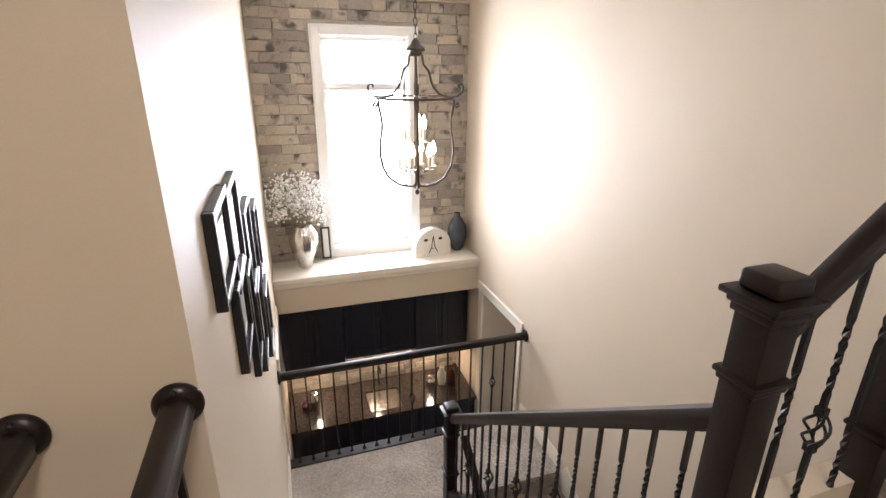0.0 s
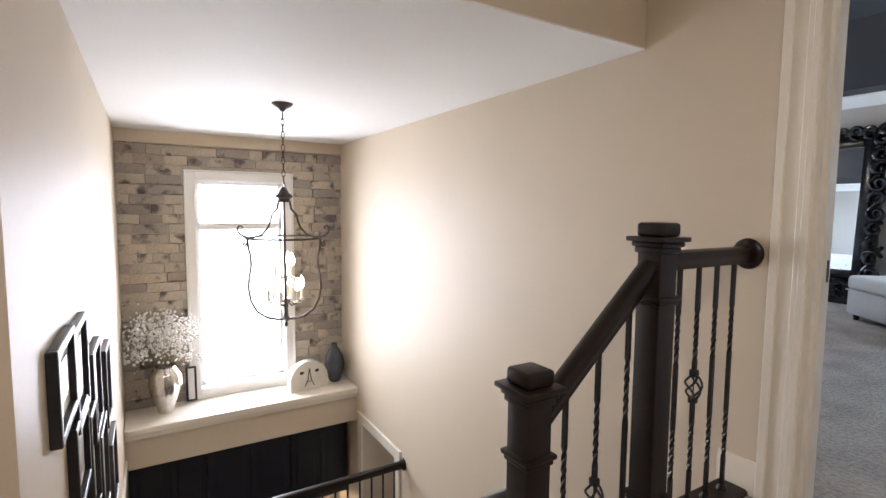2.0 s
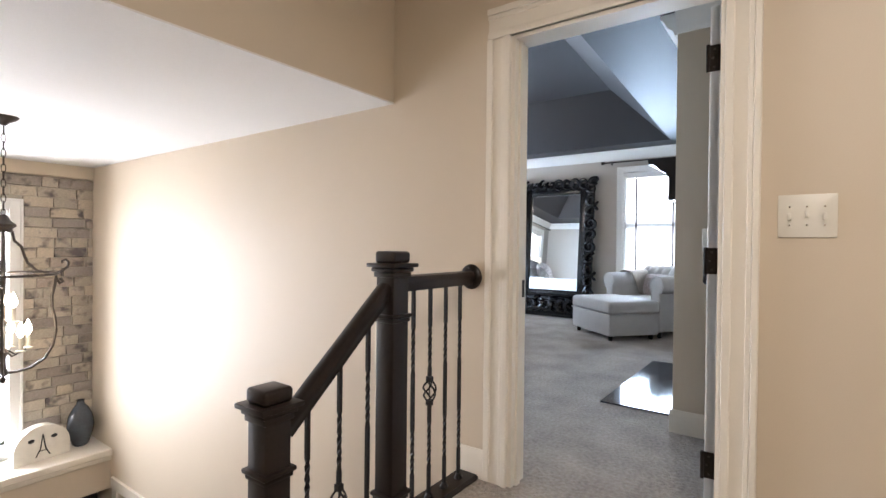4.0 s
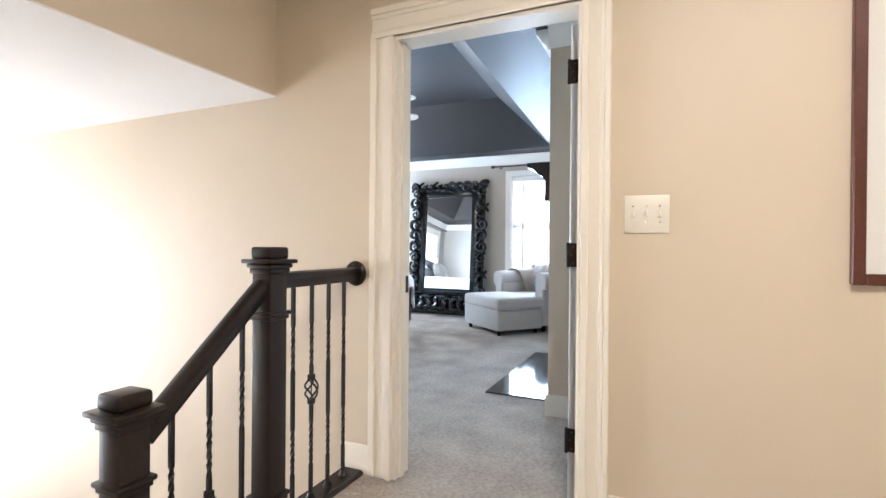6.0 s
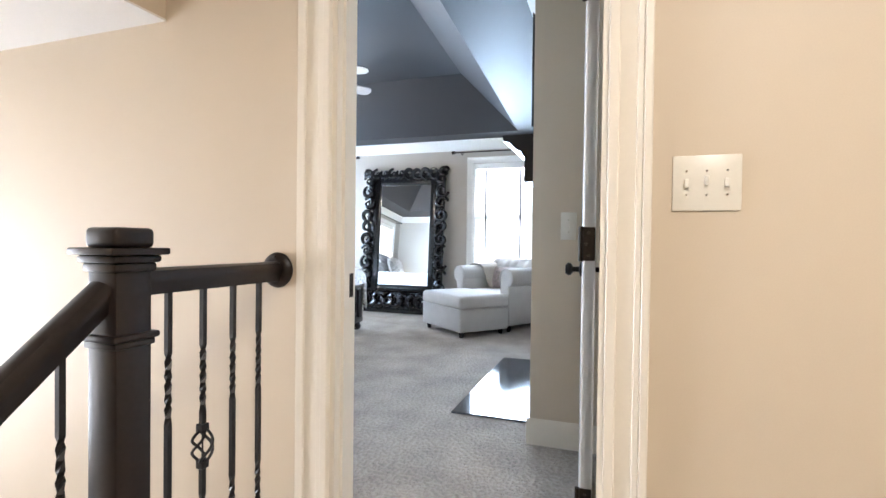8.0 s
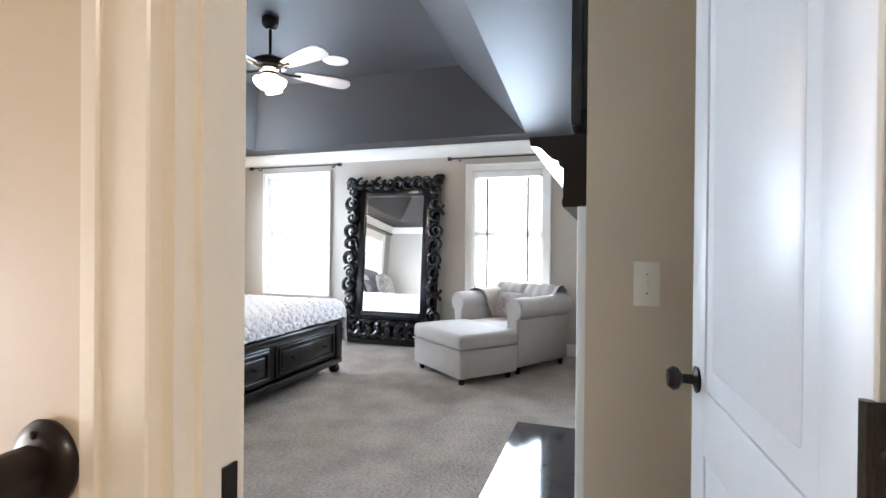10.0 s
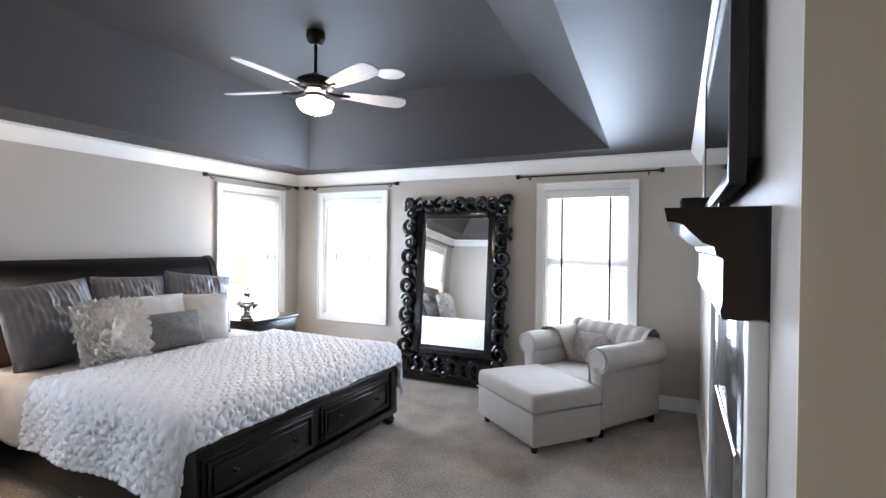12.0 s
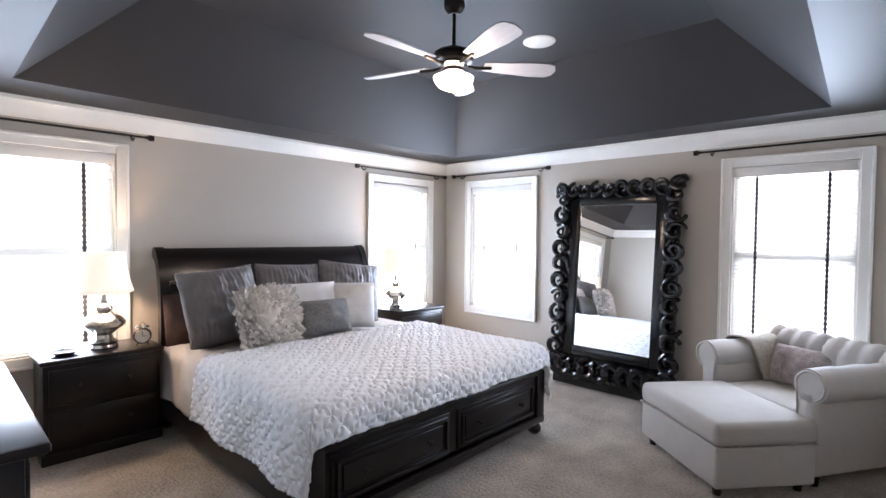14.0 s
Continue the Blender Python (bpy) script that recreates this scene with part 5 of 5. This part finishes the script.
ac = thing("armchair", pose(4.86, 0.53, 0, 0, 0, 58), "oatmeal linen tufted armchair with rolled arms", "armchair")
CW, CD = 0.98, 0.8
part("seat_base", boxed(-CW / 2 + 0.05, CW / 2 - 0.05, -CD / 2 + 0.1, CD / 2, 0.07, 0.3, bevel=0.02, seg=2), LINEN, ac)
sc_ = boxed(-0.32, 0.32, -0.2, CD / 2 - 0.0, 0.3, 0.45, bevel=0.045, seg=3)
part("seat_cushion", sc_, LINEN, ac)
for sx in (-1, 1):
    part("arm_panel", boxed(sx * 0.33, sx * 0.47, -CD / 2, CD / 2, 0.07, 0.62, bevel=0.03, seg=3), LINEN, ac)
    roll = bmesh.new()
    rings = []
    for i in range(17):
        y = -CD / 2 + CD * i / 16
        rr = 0.106 + 0.007 * abs(math.sin(i * 0.6))
        rings.append([roll.verts.new((sx * (0.425 + rr * math.cos(2 * math.pi * k / 20) * 1.05), y, 0.64 + rr * math.sin(2 * math.pi * k / 20))) for k in range(20)])
    for a, b in zip(rings, rings[1:]):
        for k in range(20):
            roll.faces.new((a[k], a[(k + 1) % 20], b[(k + 1) % 20], b[k]))
    roll.faces.new(rings[0][::-1])
    roll.faces.new(rings[-1])
    arm = part("rolled_arm", roll, LINEN, ac)
    sp_ = [(sx * (0.425 + 0.092 * math.cos(g)), CD / 2 + 0.004, 0.64 + 0.092 * math.sin(g)) for g in [radians(-70 + 12.5 * k) for k in range(21)]]
    sp_ += [(sx * 0.345, CD / 2 + 0.002, 0.5 - 0.08 * k) for k in range(6)]
    part("scroll_piping", tube(sp_, 0.006, 6), LINEN, arm)
bk = bmesh.new()
nx_, nz_ = 30, 12
rows = []
for j in range(nz_ + 1):
    f = j / nz_
    row = []
    for i in range(nx_ + 1):
        u = 2 * i / nx_ - 1
        a = f * 1.45 * math.pi
        yb = -CD / 2 + 0.2 - 0.1 * (f if f < 0.6 else 0.6)
        if f < 0.55:
            y, z = -CD / 2 + 0.22 - 0.1 * f, 0.4 + 0.6 * f
        else:
            g = (f - 0.55) / 0.45 * math.pi * 1.3
            y, z = -CD / 2 + 0.055 + 0.11 * math.cos(g), 0.73 + 0.1 * math.sin(g)
        tuft = 0.034 * abs(math.sin(u * 3.5 * math.pi)) * abs(math.cos(f * 4 * math.pi))
        row.append(bk.verts.new((u * 0.44, y + tuft, z + tuft * 0.7)))
    rows.append(row)
for a, b in zip(rows, rows[1:]):
    for i in range(nx_):
        bk.faces.new((a[i], a[i + 1], b[i + 1], b[i]))
bkp = part("tufted_back", bk, LINEN, ac)
part("back_panel", boxed(-0.46, 0.46, -CD / 2 - 0.02, -CD / 2 + 0.1, 0.07, 0.76, bevel=0.03, seg=3), LINEN, ac)
for i in range(6):
    for j in range(2):
        part("button", lathe([(0.011, 0), (0.008, 0.006), (0, 0.008)], 10), LINEN, bkp, at=pose(-0.35 + 0.14 * i, -CD / 2 + 0.185 - 0.03 * j, 0.5 + 0.11 * j, -90))
for x, y in ((-0.42, CD / 2 - 0.06), (0.42, CD / 2 - 0.06), (-0.42, -CD / 2 + 0.06), (0.42, -CD / 2 + 0.06)):
    part("leg", lathe([(0.022, 0), (0.026, 0.02), (0.032, 0.08)], 10, at=(x, y, 0)), ESPRESSO, ac)
AC = pose(4.86, 0.53, 0, 0, 0, 58)
th_ = bmesh.new()
rows = []
for j in range(31):
    f = j / 30
    row = []
    for i in range(21):
        u = i / 20
        x = 0.56 - 0.3 * f - 0.02 * u
        a = f * 4.2
        xx = 0.425 + 0.125 * math.cos(a - 0.6) if f < 0.72 else 0.3 - 0.14 * (f - 0.72)
        zz = 0.64 + 0.125 * math.sin(a - 0.6) if f < 0.72 else 0.66 - 0.75 * (f - 0.72)
        yy = -0.38 + 0.5 * u * (1 - 0.45 * max(0, f - 0.5))
        wob = 0.008 * noise.noise(Vector((xx * 15, yy * 15, zz * 15)))
        row.append(th_.verts.new((xx + wob, yy + wob, zz + wob + 0.004)))
    rows.append(row)
for a, b in zip(rows, rows[1:]):
    for i in range(20):
        th_.faces.new((a[i], a[i + 1], b[i + 1], b[i]))
tw = part("throw_blanket", th_, THROW, None, at=AC)
md = tw.modifiers.new("thickness", "SOLIDIFY")
md.thickness, md.offset = 0.012, 1
tagged(tw, "knitted taupe throw draped over the chair arm", "blanket")
fp = thing("floral_pillow", AC @ pose(0.1, -0.08, 0.455, 24, 0, 8), "faded floral pillow on the armchair seat", "pillow")
part("cushion", cushion(0.42, 0.3, 0.13, ruck=0.012, seed=21), FLORAL, fp)

# ceiling fan
fn = thing("ceiling_fan", pose(2.86, 2.13, 2.5), "bronze ceiling fan with silver blades and lit bowl", "ceiling fan")
part("canopy", lathe([(0.03, 0.49), (0.055, 0.51), (0.068, 0.54), (0.066, 0.58)], 24), BRONZE, fn)
part("downrod", tube([(0, 0, 0.5), (0, 0, 0.26)], 0.012, 10), BRONZE, fn)
part("motor", lathe([(0.02, 0.29), (0.05, 0.275), (0.11, 0.25), (0.13, 0.235), (0.13, 0.2), (0.12, 0.185), (0.08, 0.18)], 32), BRONZE, fn)
part("collar", lathe([(0.085, 0.185), (0.09, 0.165), (0.065, 0.145), (0.07, 0.12), (0.05, 0.1), (0.06, 0.085)], 28), SILVER, fn, "brushed silver light collar")
part("bowl", lathe([(0.06, 0.088), (0.13, 0.085), (0.125, 0.06), (0.1, 0.03), (0.06, 0.01), (0.015, 0.0)], 32), OPAL, fn, "lit opal glass bowl")
part("bowl_finial", lathe([(0.016, 0.004), (0.012, -0.012), (0.0, -0.02)], 12), BRONZE, fn)
for k in range(5):
    a = radians(34.5 + 72 * k)
    bl = bmesh.new()
    outl = [(0.2, -0.045), (0.3, -0.06), (0.52, -0.08), (0.63, -0.078), (0.668, -0.06), (0.69, -0.005), (0.675, 0.05), (0.64, 0.075), (0.52, 0.08), (0.3, 0.06), (0.2, 0.045)]
    vs = [bl.verts.new((x, y, 0)) for x, y in outl]
    f_ = bl.faces.new(vs)
    ex = bmesh.ops.extrude_face_region(bl, geom=[f_])
    bmesh.ops.translate(bl, verts=[v for v in ex["geom"] if isinstance(v, bmesh.types.BMVert)], vec=(0, 0, 0.008))
    bd = part("blade", bl, BLADE, fn, "silver grey wooden blade", smooth=False, at=pose(0, 0, 0.165, 0, 0, math.degrees(a)) @ pose(0, 0, 0, -13, 0, 0))
    part("blade_iron", tube([(0.09, 0, -0.005), (0.15, 0, -0.012), (0.25, 0, -0.006)], 0.011, 6), BRONZE, bd)
bulb("fan_light", (2.86, 2.13, 2.44), 28, (1.0, 0.85, 0.65), 0.09)
spk = thing("ceiling_speaker", pose(3.8, 2.09, TRAYTOP), "round white ceiling speaker", "speaker")
part("grille", lathe([(0.0, -0.012), (0.115, -0.012), (0.125, -0.006), (0.125, -0.0005)], 32), WINWHITE, spk)


# curtain rods
def curtain_rod(p0, p1, inward, label):
    p0, p1 = Vector(p0), Vector(p1)
    cr = thing("curtain_rod", pose(*p0), label, "curtain rod", "curtain rods")
    d = (p1 - p0).normalized()
    part("rod", tube([(0, 0, 0), p1 - p0], 0.009, 10), BRONZE, cr)
    for p, s in ((Vector((0, 0, 0)), -1), (p1 - p0, 1)):
        part("finial", tube([p, p + d * s * 0.02, p + d * s * 0.022, p + d * s * 0.06], 0.02, 12, taper=lambda f: 0.6 if f < 0.4 else 1.2), BRONZE, cr)
        q = p - d * s * 0.08
        part("bracket", tube([q + Vector((0, 0, -0.02)), q - Vector(inward) * 0.04 + Vector((0, 0, -0.03)), q - Vector(inward) * 0.079], 0.008, 6), BRONZE, cr)


curtain_rod((0.3, YL - 0.08, 2.325), (1.72, YL - 0.08, 2.325), (0, -1, 0), "dark bronze curtain rod over the window")
curtain_rod((3.86, YL - 0.08, 2.325), (5.2, YL - 0.08, 2.325), (0, -1, 0), "dark bronze curtain rod over the window")
curtain_rod((XF - 0.08, 4.28, 2.325), (XF - 0.08, 2.94, 2.325), (-1, 0, 0), "dark bronze curtain rod over the window")
curtain_rod((XF - 0.08, 1.33, 2.325), (XF - 0.08, -0.02, 2.325), (-1, 0, 0), "dark bronze curtain rod over the window")

# fireplace wall
fixed("hearth", boxed(1.47, 3.0, YR, 0.12, 0.0, 0.012, bevel=0.003), MARBLE, "dark polished marble hearth slab", "hearth")
sr = thing("fireplace_surround", pose(0, YR, 0), "polished grey marble fireplace surround", "fireplace")
for nm, a, b, c, d in (("pier", 1.56, 1.85, 0.012, 1.42), ("pier", 2.7, 2.98, 0.012, 1.42), ("lintel", 1.85, 2.7, 0.95, 1.42)):
    part(nm, boxed(a, b, 0.0, 0.03, c, d, bevel=0.003), GREYMARBLE, sr)
for a, b in ((1.5, 1.56), (2.98, 3.08)):
    part("side_trim", boxed(a, b, 0.0, 0.045, 0.0, 1.42, bevel=0.006), WINWHITE, sr, "white vertical trim")
part("glass_door", boxed(1.87, 2.68, -0.03, -0.02, 0.06, 0.93), BLACKGLASS, sr, "dark fireplace glass", smooth=False)
gf = bmesh.new()
for a, b, c, d in ((1.85, 1.875, 0.012, 0.95), (2.675, 2.7, 0.012, 0.95), (1.875, 2.675, 0.925, 0.95), (1.875, 2.675, 0.03, 0.06)):
    box(gf, a, b, -0.035, 0.036, c, d, bevel=0.003, seg=1)
part("metal_trim", gf, SILVER, sr, "bright metal firebox trim")
part("firebox", boxed(1.85, 2.7, -0.29, -0.28, 0, 0.95), BLACKPLASTIC, sr, smooth=False)
mn = thing("mantel_shelf", pose(0, YR, 0), "glossy espresso mantel shelf with stepped crown", "mantel")
mp_ = [(0, 1.41), (0.1, 1.41), (0.105, 1.43), (0.1, 1.45), (0.1, 1.56), (0.115, 1.57), (0.12, 1.59), (0.145, 1.6), (0.19, 1.645), (0.2, 1.65), (0.228, 1.655), (0.235, 1.69), (0, 1.69)]
part("shelf", sweep(mp_, (3.02, 0, 0), (1.5, 0, 0)), ESPRESSO, mn)
tv = thing("television", pose(0, YR, 0), "large black flat television above the mantel", "television")
part("screen", boxed(1.66, 2.98, 0.07, 0.078, 1.8, 2.42), BLACKGLASS, tv, "dark glossy screen", smooth=False)
tb_ = bmesh.new()
for a, b, c, d in ((1.62, 1.66, 1.76, 2.46), (2.98, 3.02, 1.76, 2.46), (1.66, 2.98, 2.42, 2.46), (1.66, 2.98, 1.76, 1.8)):
    box(tb_, a, b, 0.04, 0.082, c, d, bevel=0.004)
part("bezel", tb_, BLACKPLASTIC, tv)
part("back", boxed(1.7, 2.94, 0.0, 0.07, 1.84, 2.38), BLACKPLASTIC, tv, smooth=False)
part("stand", boxed(2.1, 2.5, 0.02, 0.15, 1.69, 1.7, bevel=0.003), BLACKPLASTIC, tv)
part("stand_neck", boxed(2.26, 2.34, 0.03, 0.06, 1.7, 1.78), BLACKPLASTIC, tv, smooth=False)
sb = thing("shelf_speaker", pose(2.95, YR + 0.12, 1.69), "small black speaker box on the mantel", "speaker")
part("cabinet", boxed(-0.05, 0.05, -0.06, 0.07, 0, 0.15, bevel=0.006), BLACKPLASTIC, sb)
part("grille", boxed(-0.042, 0.042, 0.07, 0.074, 0.01, 0.14, bevel=0.002, seg=1), IRON, sb, "dark mesh grille")

# ---- brickwork ----
rng = random.Random(17)
shapes = {}
BH, BL_ = 0.098, 0.3
z, row = -0.93, 0
while z < 1.72:
    hh = min(BH, 1.73 - z)
    x = XL - (row % 2) * 0.15 - rng.uniform(0, 0.08)
    while x < 0:
        ln = rng.choice((0.2, 0.28, 0.3, 0.32, 0.14))
        a, b = max(x, XL) + 0.004, min(x + ln, 0) - 0.004
        spans = [(a, b)]
        if z + hh > -0.93 and z < 1.49 and b > -1.67 and a < -0.57:
            spans = [(a, min(b, -1.672)), (max(a, -0.568), b)]
        for s0, s1 in spans:
            if s1 - s0 < 0.03:
                continue
            key = (round((s1 - s0) / 0.01) * 0.01, round(hh, 3), rng.randrange(4))
            if key not in shapes:
                bm = boxed(-key[0] / 2, key[0] / 2, -0.008, 0.012, 0, hh - 0.007, bevel=0.003, seg=1)
                for v in bm.verts:
                    v.co += Vector((rng.uniform(-1, 1), rng.uniform(-1, 1), rng.uniform(-1, 1))) * 0.0025
                me = bpy.data.meshes.new("brick")
                bm.to_mesh(me)
                bm.free()
                me.materials.append(BRICKS[(0, 0, 1, 1, 0, 1, 2, 3)[rng.randrange(8)]])
                shapes[key] = me
            o = new("brick", shapes[key])
            o.location = ((s0 + s1) / 2, YB + 0.004 - rng.uniform(0, 0.008), z + 0.005)
            o.parent = brick_wall
        x += ln
    z += BH
    row += 1
